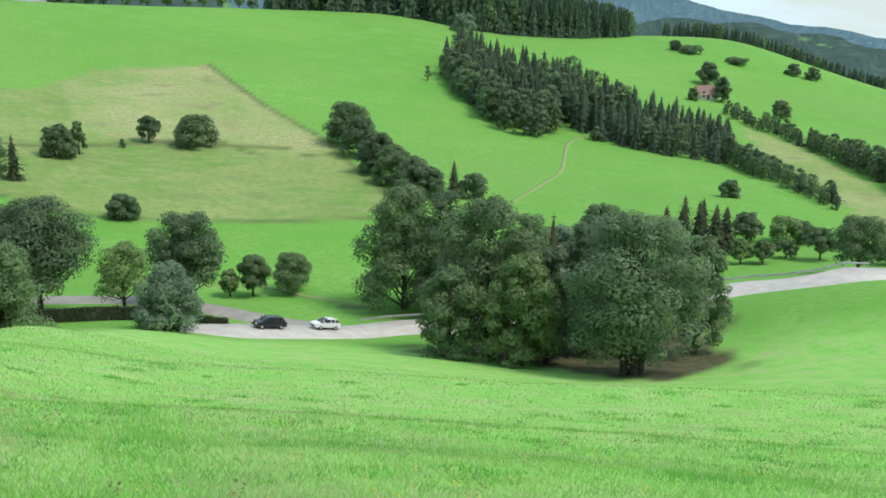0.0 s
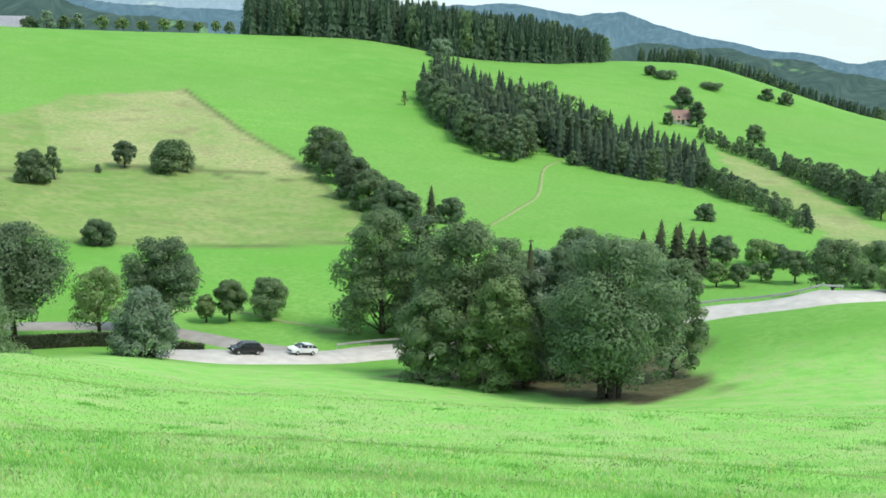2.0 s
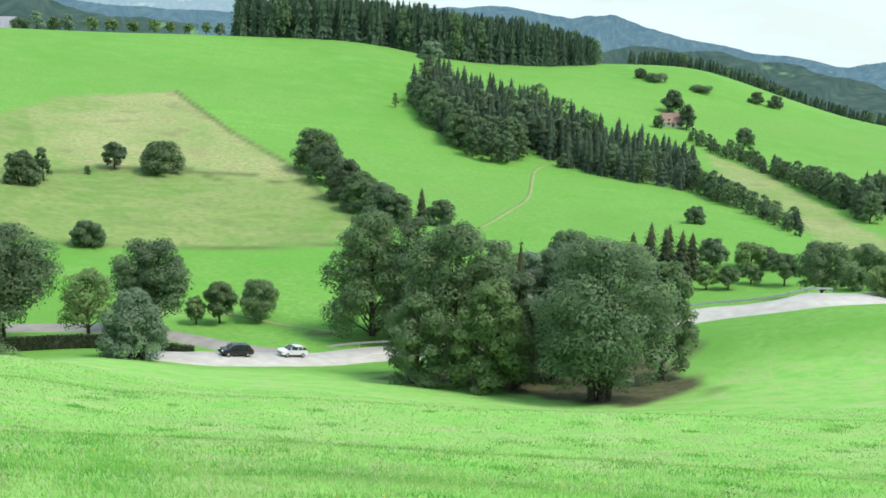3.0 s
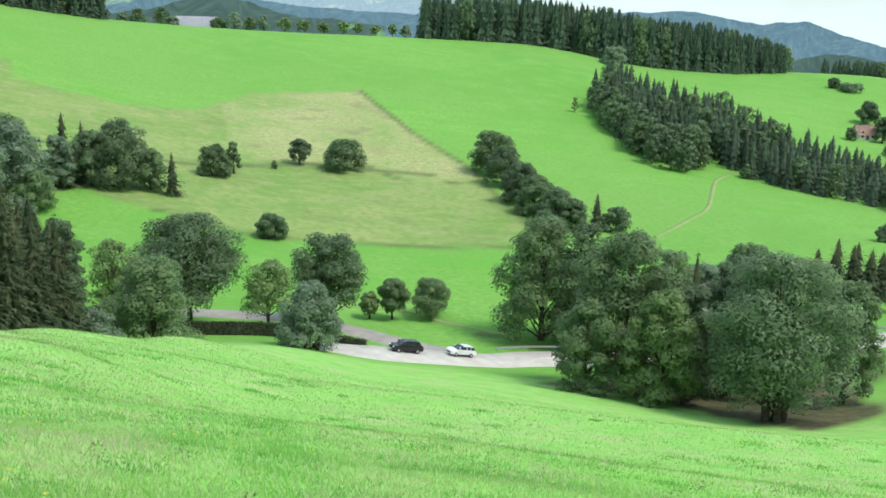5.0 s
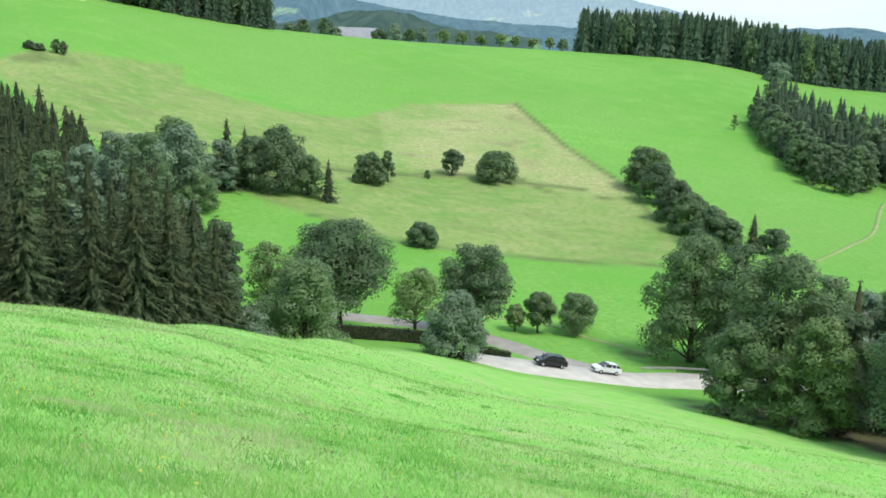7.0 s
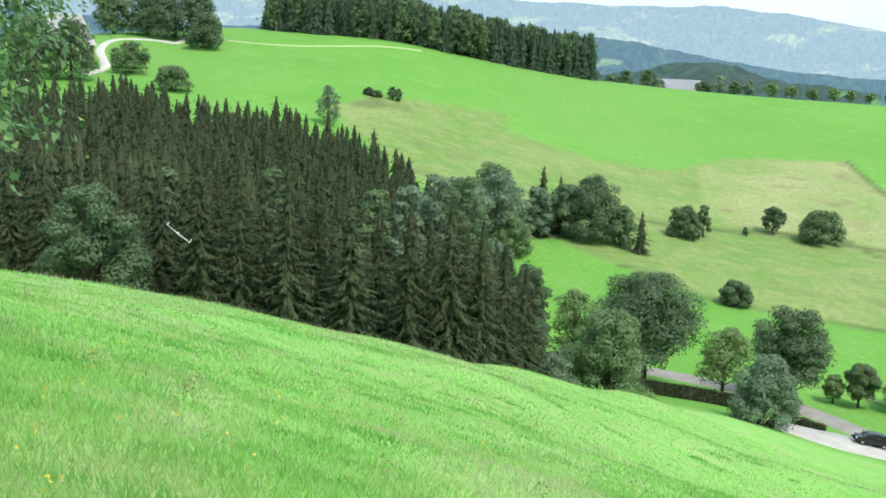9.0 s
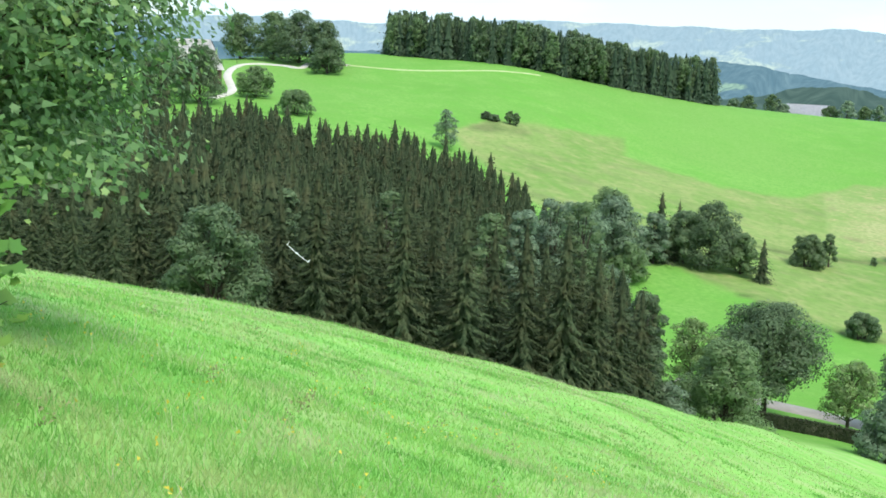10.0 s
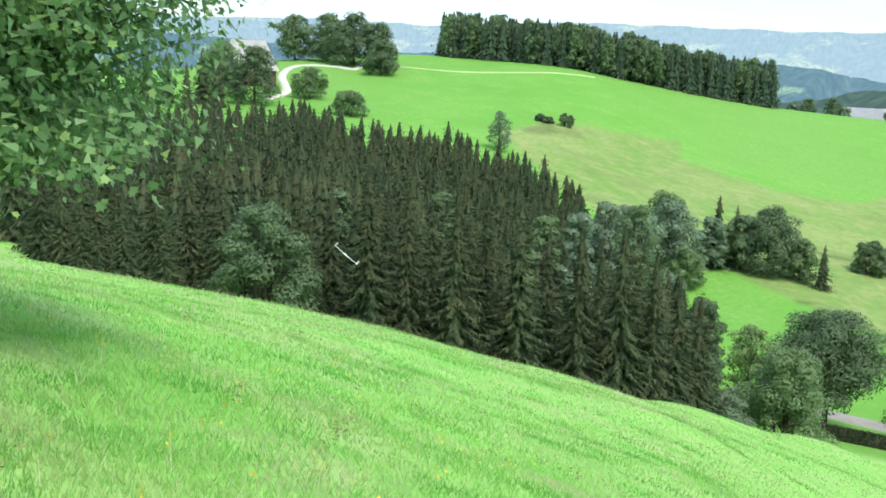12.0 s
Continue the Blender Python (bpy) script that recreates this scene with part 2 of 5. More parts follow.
def ground(x, y):
    """Height of the ground at a place (arrays or numbers)."""
    x, y = np.asarray(x, float), np.asarray(y, float)
    r = np.maximum(np.hypot(x, y), 0.51)
    b = np.degrees(np.arctan2(-x, y))
    b = np.where(b < -90, b + 360, b)
    i = np.clip((np.log(r) - LOG_R[0]) / (LOG_R[1] - LOG_R[0]), 0, len(LOG_R) - 1.001)
    j = np.clip((b + 90) / 0.5, 0, len(BEARINGS) - 1.001)
    i0, j0 = i.astype(int), j.astype(int)
    u, v = i - i0, j - j0
    z = (LAND[i0, j0] * (1 - u) + LAND[i0 + 1, j0] * u) * (1 - v) + (LAND[i0, j0 + 1] * (1 - u) + LAND[i0 + 1, j0 + 1] * u) * v
    ripple = 0.05 * np.sin(x * 0.31 + 1.3 * np.sin(y * 0.17)) * np.sin(y * 0.27 + 0.8 * np.sin(x * 0.21))
    return z + ripple * np.clip((r - 6) / 30, 0, 1)


# ---------------------------------------------------------------- mesh helpers


def raw_mesh(name, verts, faces, mat, sides=0):
    """A mesh from arrays of corners and of faces with equal corner counts."""
    verts, faces = np.asarray(verts, np.float32), np.asarray(faces, np.int32)
    me = bpy.data.meshes.new(name)
    me.vertices.add(len(verts))
    me.vertices.foreach_set("co", verts.ravel())
    k = faces.shape[1]
    me.loops.add(faces.size)
    me.loops.foreach_set("vertex_index", faces.ravel())
    me.polygons.add(len(faces))
    me.polygons.foreach_set("loop_start", np.arange(0, faces.size, k, dtype=np.int32))
    me.materials.append(mat)
    me.update(calc_edges=True)
    return me


def shade_along(me, normals):
    """Shades a mesh by given corner directions, as foliage that scatters light."""
    me.polygons.foreach_set("use_smooth", np.ones(len(me.polygons), bool))
    n = np.asarray(normals, float)
    n = n / (np.linalg.norm(n, axis=1, keepdims=True) + 1e-9)
    me.normals_split_custom_set_from_vertices(n)
    return me


def part(name, bm, mat, parent=None, label="", smooth_faces=False):
    """Links a bmesh, or a ready mesh, as one mesh object under a thing or a part."""
    if isinstance(bm, bmesh.types.BMesh):
        me = bpy.data.meshes.new(name)
        bm.to_mesh(me)
        bm.free()
        me.materials.append(mat)
    else:
        me = bm
    if smooth_faces:
        me.polygons.foreach_set("use_smooth", np.ones(len(me.polygons), bool))
    ob = new(name, me)
    if parent:
        ob.parent = parent
    return tagged(ob, label)


def inside(px, py, poly):
    """How many metres each place lies inside a field's outline (outside: minus)."""
    hit = np.zeros(px.shape, bool)
    far = np.full(px.shape, 1e9)
    for (x0, y0), (x1, y1) in zip(poly, poly[1:] + poly[:1]):
        cross = (y0 > py) != (y1 > py)
        with np.errstate(divide="ignore", invalid="ignore"):
            hit ^= cross & (px < (x1 - x0) * (py - y0) / ((y1 - y0) or 1e-9) + x0)
        dx, dy = x1 - x0, y1 - y0
        s = np.clip(((px - x0) * dx + (py - y0) * dy) / (dx * dx + dy * dy), 0, 1)
        far = np.minimum(far, np.hypot(px - x0 - s * dx, py - y0 - s * dy))
    return np.where(hit, far, -far)


def along(px, py, line):
    far = np.full(px.shape, 1e9)
    for (x0, y0), (x1, y1) in zip(line, line[1:]):
        dx, dy = x1 - x0, y1 - y0
        s = np.clip(((px - x0) * dx + (py - y0) * dy) / (dx * dx + dy * dy), 0, 1)
        far = np.minimum(far, np.hypot(px - x0 - s * dx, py - y0 - s * dy))
    return far


# ---------------------------------------------------------------- ground
HAY = [(-19, 217), (-17, 240), (-37, 296), (-61, 332), (-92, 391), (-126, 367), (-129, 345), (-132, 325), (-150, 312),
       (-184, 312), (-198, 333), (-224, 289), (-222, 262), (-165, 225), (-118, 206), (-111, 211), (-94, 207), (-77, 203), (-62, 205), (-48, 210)]
PALE = [(-35, 284), (-37, 297), (-61, 332), (-92, 391), (-126, 367), (-127, 340), (-100, 275), (-89, 279), (-73, 282), (-65, 286), (-54, 276), (-44, 277)]
STRAW = [(105, 399), (117, 367), (115, 298), (107, 234), (94, 204), (90, 216), (90, 240), (95, 296), (98, 354)]
# Bare soil under the clump; its dark tone includes painted shade.
SOIL_SHADED = [(-4, 124), (12, 117), (22, 107), (29, 110), (33, 126), (34, 137), (24, 136), (6, 137), (-5, 133)]
HEAP = [(-19.5, 158.8), (-14.5, 158.6), (-15.0, 161.8), (-18.5, 162.0)]
WASTE = [(-221, 272), (-222, 287), (-211, 289), (-209, 280)]


def build_ground():
    bearings = np.radians(np.concatenate([np.arange(-30, 70.05, 0.2), np.arange(73, 329, 4.0)]))
    radii = np.concatenate([[-0.05, 0.3, 0.6], np.exp(np.arange(math.log(1.2), math.log(95), 0.032)), np.exp(np.arange(math.log(95), math.log(680), 0.0122)), np.exp(np.arange(math.log(685), math.log(4890), 0.08))])
    bb, rr = np.meshgrid(bearings, radii, indexing="ij")
    x, y = -rr * np.sin(bb), rr * np.cos(bb)
    z = ground(x, y)
    nb, nr = x.shape
    i, j = np.meshgrid(np.arange(nb), np.arange(nr - 1), indexing="ij")
    k = (i + 1) % nb
    quads = np.stack([i * nr + j, i * nr + j + 1, k * nr + j + 1, k * nr + j], -1).reshape(-1, 4)[:, ::-1]
    verts = np.stack([x, y, z], -1).reshape(-1, 3)
    me = raw_mesh("ground", verts, quads, M_LAND)
    me.polygons.foreach_set("use_smooth", np.ones(len(me.polygons), bool))
    px, py = verts[:, 0], verts[:, 1]
    wobble = 1.2 * np.sin(px * 0.4 + py * 0.23) + 0.8 * np.sin(px * 0.9 - py * 0.7)
    r = np.hypot(px, py)
    pale = np.clip((inside(px, py, PALE) + 0.4 * wobble) / 2.0 + 0.5, 0, 1)
    hay = np.clip((inside(px, py, HAY) + 0.5 * wobble) / 2.5 + 0.5, 0, 1)
    layers = {
        "hay": np.maximum(hay * 0.95, np.clip((inside(px, py, STRAW) + wobble) / 3 + 0.5, 0, 1) * 0.9),
        "pale": np.maximum(pale, 0.9 * np.clip((inside(px, py, STRAW) + wobble) / 3 + 0.5, 0, 1)),
        "soil": np.maximum(np.clip((inside(px, py, SOIL_SHADED) + 1.5 * wobble) / 4 + 0.5, 0, 1) * 0.9, np.clip((inside(px, py, HEAP) + 0.5) / 1.5, 0, 1) * 0.7),
        "weed": np.maximum(0.7 * np.clip((inside(px, py, WASTE) + 1.5 * wobble) / 5 + 0.5, 0, 1),
                           0.9 * np.clip(1.5 - along(px, py, [(-48, 284), (-66, 281), (-82, 279), (-100, 262), (-115, 252)]) / 2.0, 0, 1)),
        "pasture": np.clip((136 - r) / 12, 0, 1),
    }
    weed_lines = [[(-82, 280), (-65, 285), (-54, 275), (-44, 276), (-35, 282)], [(-37, 296), (-17, 240), (-12, 236)], [(-92, 391), (-61, 332), (-37, 296)], [(-94, 207), (-77, 203), (-62, 205), (-19, 217)]]
    for line in weed_lines:
        layers["weed"] = np.maximum(layers["weed"], 0.85 * np.clip(1.5 - along(px, py, line) / 1.0, 0, 1))
    for name, values in layers.items():
        a = me.attributes.new(name, "FLOAT", "POINT")
        a.data.foreach_set("value", values.astype(np.float32))
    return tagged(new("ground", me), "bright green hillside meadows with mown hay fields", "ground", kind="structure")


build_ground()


def strip(name, line, width, mat, label, category, lift=0.06, step=2.0, kind="structure"):
    """A road along a line, draped over the ground, level across."""
    pts = [Vector((*p, 0)) for p in line]
    fine = []
    for k in range(len(pts) - 1):
        p0, p1, p2, p3 = pts[max(k - 1, 0)], pts[k], pts[k + 1], pts[min(k + 2, len(pts) - 1)]
        count = max(2, int((p2 - p1).length / step))
        for s in range(count):
            u = s / count
            fine.append(0.5 * (2 * p1 + (p2 - p0) * u + (2 * p0 - 5 * p1 + 4 * p2 - p3) * u * u + (3 * p1 - p0 - 3 * p2 + p3) * u ** 3))
    fine.append(pts[-1])
    verts, faces, heights = [], [], []
    across = (-0.62, -0.5, 0.0, 0.5, 0.62)
    for k, p in enumerate(fine):
        d = (fine[min(k + 1, len(fine) - 1)] - fine[max(k - 1, 0)]).normalized()
        side = Vector((d.y, -d.x, 0))
        spots = [p + side * width * a for a in across]
        level = max(float(ground(s.x, s.y)) for s in spots[1:4])
        heights.append(level + lift)
        for a, s in zip(across, spots):
            base = float(ground(s.x, s.y))
            fall = 0.9 * max(0, 4 - (len(fine) - 1 - k)) / 4 if name == "road" else 0
            z = level + lift - fall + (0.03 if a == 0 else 0) if abs(a) <= 0.5 else min(base, level) - 0.5
            verts.append((s.x, s.y, z))
    m = len(across)
    for k in range(len(fine) - 1):
        for a in range(m - 1):
            faces.append((k * m + a, (k + 1) * m + a, (k + 1) * m + a + 1, k * m + a + 1))
    me = raw_mesh(name, verts, np.array(faces)[:, ::-1], mat)
    return tagged(new(name, me), label, category, kind=kind), [Vector((p.x, p.y, h)) for p, h in zip(fine, heights)]


ROAD = [(95, 168), (72, 156), (56, 145), (42, 148.5), (34, 149.5), (20, 151), (6, 151), (-8, 147.5), (-16, 141), (-23, 136), (-30, 131.5), (-36, 128.5)]
road, road_line = strip("road", ROAD, 6.6, M_ROAD, "pale worn asphalt valley road with a bend", "road", 0.08)
side_road, side_line = strip("side_road", [(-19, 144.6), (-27, 146.2), (-36, 149), (-46, 151), (-60, 151), (-76, 148)], 4.0, M_ROAD_SHADED, "narrow asphalt side road joining the valley road", "road", 0.06)
strip("farm_road", [(-290, 222), (-302, 240), (-336, 265), (-352, 286), (-340, 296), (-330, 297), (-337, 311), (-322, 317)], 2.9, M_GRAVEL, "pale gravel farm lane beside the wood", "road", 0.2)
strip("field_path", [(-322, 317), (-297, 332), (-268, 378)], 0.9, M_PATH, "thin pale path across the hilltop meadow", "path", 0.3)
strip("field_track", [(12, 243), (20, 262), (27, 283), (33, 326), (42, 343)], 1.1, M_TRACK, "worn earth track up the meadow", "path", 0.1)
strip("field_track", [(-56, 166), (-34, 171), (-24, 165), (-12, 160)], 1.2, M_TRACK, "trodden grass track along the valley meadow", "path", 0.05)


# ---------------------------------------------------------------- trees


def tube(verts, faces, p0, p1, r0, r1, sides=6):
    """Adds a tapered round limb to lists of corners and faces."""
    a = (Vector(p1) - Vector(p0)).normalized()
    u = a.orthogonal().normalized()
    w = a.cross(u)
    k = len(verts)
    for p, r in ((Vector(p0), r0), (Vector(p1), r1)):
        for s in range(sides):
            t = 2 * math.pi * s / sides
            verts.append(tuple(p + r * (math.cos(t) * u + math.sin(t) * w)))
    for s in range(sides):
        faces.append((k + s, k + (s + 1) % sides, k + sides + (s + 1) % sides, k + sides + s))


def unit(rng, count):
    d = rng.normal(size=(count, 3))
    return d / np.linalg.norm(d, axis=1, keepdims=True)


def leaf_cards(rng, spots, normals, size, slim=0.6):
    """Pointed three-cornered leaf sprays at the spots, facing roughly along the normals."""
    count = len(spots)
    up = unit(rng, count)
    u = np.cross(normals, up)
    u /= np.linalg.norm(u, axis=1, keepdims=True) + 1e-9
    w = np.cross(normals, u)
    s = size * rng.uniform(0.6, 1.35, (count, 1))
    corners = np.stack([spots - u * s * 0.7 - w * s * slim, spots + u * s * 1.45, spots - u * s * 0.7 + w * s * slim * 1.1], 1)
    return corners.reshape(-1, 3), np.arange(count * 3).reshape(-1, 3)


def broad_meshes(seed, height, width, clear, lobes, leaves, size, leaf_mat, stems=1, droop=0.0):
    """Trunk and crown of a broad-leaved tree: limbs reach to uneven lobes of foliage."""
    rng = np.random.default_rng(seed)
    verts, faces = [], []
    crown_h = height - clear
    centres, radii = [], []
    lobes, leaves, size = int(lobes * 2.3), int(leaves * (2.5 if size < 0.4 else 3.0)), size * (0.60 if size < 0.4 else 0.52)
    for k in range(lobes):
        h = (k + 0.5) / lobes
        belly = math.sin(math.pi * min(1, (0.34 + 0.62 * h) if clear < 0.7 else (0.18 + 0.78 * h))) ** 0.7 if stems != 3 else (1 - 0.85 * h) ** 0.7
        t = k * 2.4 + rng.uniform(-0.7, 0.7)
        uneven = 1 + 0.16 * math.sin(t * 2 + seed) + 0.1 * math.sin(t * 3 + 2 * seed)
        rad = width * 0.5 * belly * uneven * rng.uniform(0.35, 1.0) ** 0.7
        lobe = width * rng.uniform(0.085, 0.185) * (0.75 + 0.5 * belly)
        rad = max(0, min(rad, width * 0.52 - lobe * 0.7))
        z = clear + crown_h * (0.08 + 0.84 * h) - droop * rad * 0.3
        z = min(z, height - lobe * 0.8)
        centres.append((rad * math.cos(t), rad * math.sin(t), max(z, lobe * 0.6)))
        radii.append(lobe)
    for t in (0.4, 2.6, 4.6):
        centres.append((0.1 * width * math.cos(t), 0.1 * width * math.sin(t), height - width * rng.uniform(0.14, 0.2)))
        radii.append(width * 0.13)
    centres.append((0, 0, clear + crown_h * 0.5))
    radii.append(min(width, crown_h) * 0.3)
    thick = 0.018 * height + 0.05
    for s in range(stems):
        t = 2 * math.pi * s / max(stems, 1)
        foot = (0.9 * (stems > 1) * math.cos(t), 0.9 * (stems > 1) * math.sin(t), -0.4)
        mid = (foot[0] * 1.6, foot[1] * 1.6, clear + crown_h * 0.3)
        tube(verts, faces, foot, mid, thick * 1.25, thick * 0.8, 8)
        tube(verts, faces, mid, (foot[0], foot[1], clear + crown_h * 0.75), thick * 0.8, thick * 0.25, 6)
        tube(verts, faces, foot, (foot[0], foot[1], 0.5), thick * 1.8, thick * 1.1, 8)
    for c in centres[:-1:2]:
        start = (0, 0, min(clear + crown_h * 0.5, max(clear * 0.8, c[2] - 0.35 * width)))
        tube(verts, faces, start, c, thick * 0.42, thick * 0.1, 5)
    trunk = raw_mesh("trunk", verts, faces, M_BARK)
    weights = np.array(radii) ** 2
    pick = rng.choice(len(radii), leaves, p=weights / weights.sum())
    d = unit(rng, leaves)
    lit = rng.random(leaves) < 0.62
    d[:, 2] = np.where(lit, np.abs(d[:, 2]), d[:, 2])
    squash = np.array([1.0, 1.0, 0.82])
    reach = np.array(radii)[pick][:, None] * (1 - 0.45 * rng.random((leaves, 1)) ** 2.2) * (1 + 0.07 * rng.normal(size=(leaves, 1)))
    spots = np.array(centres)[pick] + d * squash * reach
    spots[:, 2] = np.maximum(spots[:, 2], 0.25)
    normals = d * 0.95 + unit(rng, leaves) * 0.5 + np.array([0, 0, 0.4])
    normals /= np.linalg.norm(normals, axis=1, keepdims=True)
    v, f = leaf_cards(rng, spots, normals, size)
    soft = d * 1.0 + normals * 0.45 + np.array([0, 0, 0.25])
    return trunk, shade_along(raw_mesh("crown", v, f, leaf_mat), np.repeat(soft, 3, axis=0))


def skirts(rng, tris, height, width, levels, tips, clear, narrow, share=1.0):
    """Ragged rings of drooping foliage, one over the other, from the foot to the top."""
    for k in range(levels):
        h = clear + (0.97 - clear) * k / levels
        rise = (1 - clear) / levels * rng.uniform(1.5, 2.0)
        rad = share * (width * 0.5 * (1 - h) ** narrow + 0.10)
        top = np.array([0, 0, min(height * (h + rise), height * 1.01)])
        turn = rng.uniform(0, 6.3)
        ring = []
        for j in range(2 * tips):
            t = turn + math.pi * j / tips + rng.uniform(-0.12, 0.12)
            out = rad * (rng.uniform(0.85, 1.25) if j % 2 == 0 else rng.uniform(0.45, 0.7))
            low = h * height - (0.30 * rad if j % 2 == 0 else -0.05 * rad) * rng.uniform(0.6, 1.4)
            ring.append(np.array([out * math.cos(t), out * math.sin(t), low]))
        for j in range(2 * tips):
            tris += [top, ring[j], ring[(j + 1) % (2 * tips)]]


def spruce_meshes(seed, height, width, levels, around, twigs, mat, clear=0.04, ragged=0.25, narrow=0.8, fine=1.0):
    """Trunk and crown of a spruce: whorls of drooping boughs hung with pointed twigs."""
    rng = np.random.default_rng(seed)
    verts, faces = [], []
    tube(verts, faces, (0, 0, -0.5), (0, 0, height * 0.6), 0.014 * height + 0.04, 0.007 * height, 7)
    tube(verts, faces, (0, 0, height * 0.6), (0, 0, height), 0.007 * height, 0.01, 5)
    trunk = raw_mesh("trunk", verts, faces, M_BARK)
    core = []
    skirts(rng, core, height * 0.97, width, max(6, int(levels * 0.4)), 9 if twigs > 8 else 5, clear, narrow, 0.4 if twigs > 8 else 0.55)
    core = np.array(core)
    roots, ways, spans, wides, outs = [], [], [], [], []
    for k in range(levels):
        h = min(max(clear + (1 - clear) * (k + rng.uniform(-0.35, 0.35)) / levels, 0.02), 0.985)
        full = width * 0.5 * (1 - h) ** narrow * (0.85 if h < 0.1 else 1.0) + 0.012 * height
        count = max(4, int(around * (0.45 + 0.55 * (1 - h)) + 0.5))
        turn = rng.uniform(0, 6.3)
        for b in range(count):
            t = turn + 6.283 * b / count + rng.uniform(-0.35, 0.35)
            length = full * rng.uniform(1 - ragged * 1.5, 1 + ragged * 0.7)
            d, side = np.array([math.cos(t), math.sin(t), 0]), np.array([-math.sin(t), math.cos(t), 0])
            dip = rng.uniform(0.30, 0.62) * (1.1 - h)
            n = max(2, int(twigs * (0.35 + 0.65 * (1 - h)) + 0.5))
            u = (np.arange(n) + rng.uniform(0.2, 0.9, n)) / n
            u = 0.22 + 0.78 * u
            z = h * height - dip * length * u ** 1.3 + 0.30 * length * np.maximum(0, u - 0.6)
            roots.append(d * (length * u)[:, None] + np.array([0, 0, 1.0]) * z[:, None])
            lateral = rng.uniform(-1, 1, n)[:, None] * side * 0.75
            ways.append(d * rng.uniform(0.25, 0.8, n)[:, None] + lateral - np.array([0, 0, 1.0]) * rng.uniform(0.25, 0.95, n)[:, None])
            spans.append((0.30 * full * (1.15 - 0.5 * u) + 0.011 * height) * rng.uniform(0.7, 1.35, n) * fine)
            wides.append(np.full(n, 0.17 if twigs > 8 else (0.26 if twigs > 3 else 0.36)))
            outs.append(np.tile(d * 0.85 + np.array([0, 0, 0.75]), (n, 1)))
    root, way, span, wide, way_out = np.concatenate(roots), np.concatenate(ways), np.concatenate(spans), np.concatenate(wides), np.concatenate(outs)
    way /= np.linalg.norm(way, axis=1, keepdims=True)
    across = np.cross(way, way_out + 0.6 * unit(rng, len(way)))
    across /= np.linalg.norm(across, axis=1, keepdims=True) + 1e-9
    half = across * (span * wide)[:, None]
    fan = np.stack([root + half, root + way * span[:, None], root - half], 1).reshape(-1, 3)
    soft = np.repeat(way_out + 0.45 * unit(rng, len(way)), 3, axis=0)
    inner = core * np.array([1, 1, 0.0]) / (np.linalg.norm(core[:, :2], axis=1, keepdims=True) + 0.3) + np.array([0, 0, 0.5])
    v = np.concatenate([core, fan])
    return trunk, shade_along(raw_mesh("crown", v, np.arange(len(v)).reshape(-1, 3), mat), np.concatenate([inner, soft]))


def plant(name, meshes, x, y, label, category, group="", turn=0.0, size=(1, 1, 1), sink=0.15):
    ob = new(name)
    for m in meshes:
        o = new(m.name.split(".")[0], m)
        o.parent = ob
    ob.matrix_basis = Matrix.Translation((x, y, float(ground(x, y)) - sink)) @ pose(0, 0, 0, 0, 0, turn) @ Matrix.Diagonal((*size, 1))
    return tagged(ob, label, category, group)


def stand(name, rows, label, category):
    """Trees that nobody could tell apart, joined into one object: rows of meshes, place, turn and size."""
    verts, faces, mats, slots, base = [], [], [], [], 0
    for meshes, x, y, turn, size in rows:
        m = Matrix.Translation((x, y, float(ground(x, y)) - 0.15)) @ pose(0, 0, 0, 0, 0, turn) @ Matrix.Diagonal((*size, 1))
        a = np.array(m)
        for me in meshes[1:]:
            co = np.empty(len(me.vertices) * 3, np.float32)
            me.vertices.foreach_get("co", co)
            co = co.reshape(-1, 3) @ a[:3, :3].T + a[:3, 3]
            loops = np.empty(len(me.loops), np.int32)
            me.loops.foreach_get("vertex_index", loops)
            corners = len(me.loops) // len(me.polygons)
            f = loops.reshape(-1, corners) + base
            if corners == 4:
                f = np.concatenate([f[:, [0, 1, 2]], f[:, [0, 2, 3]]])
            mat = me.materials[0]
            if mat not in mats:
                mats.append(mat)
            slots.append(np.full(len(f), mats.index(mat), np.int32))
            verts.append(co)
            faces.append(f)
            base += len(co)
    out_mesh = raw_mesh(name, np.concatenate(verts), np.concatenate(faces), mats[0])
    for mat in mats[1:]:
        out_mesh.materials.append(mat)
    out_mesh.polygons.foreach_set("material_index", np.concatenate(slots))
    return tagged(new(name, out_mesh), label, category, kind="stuff")


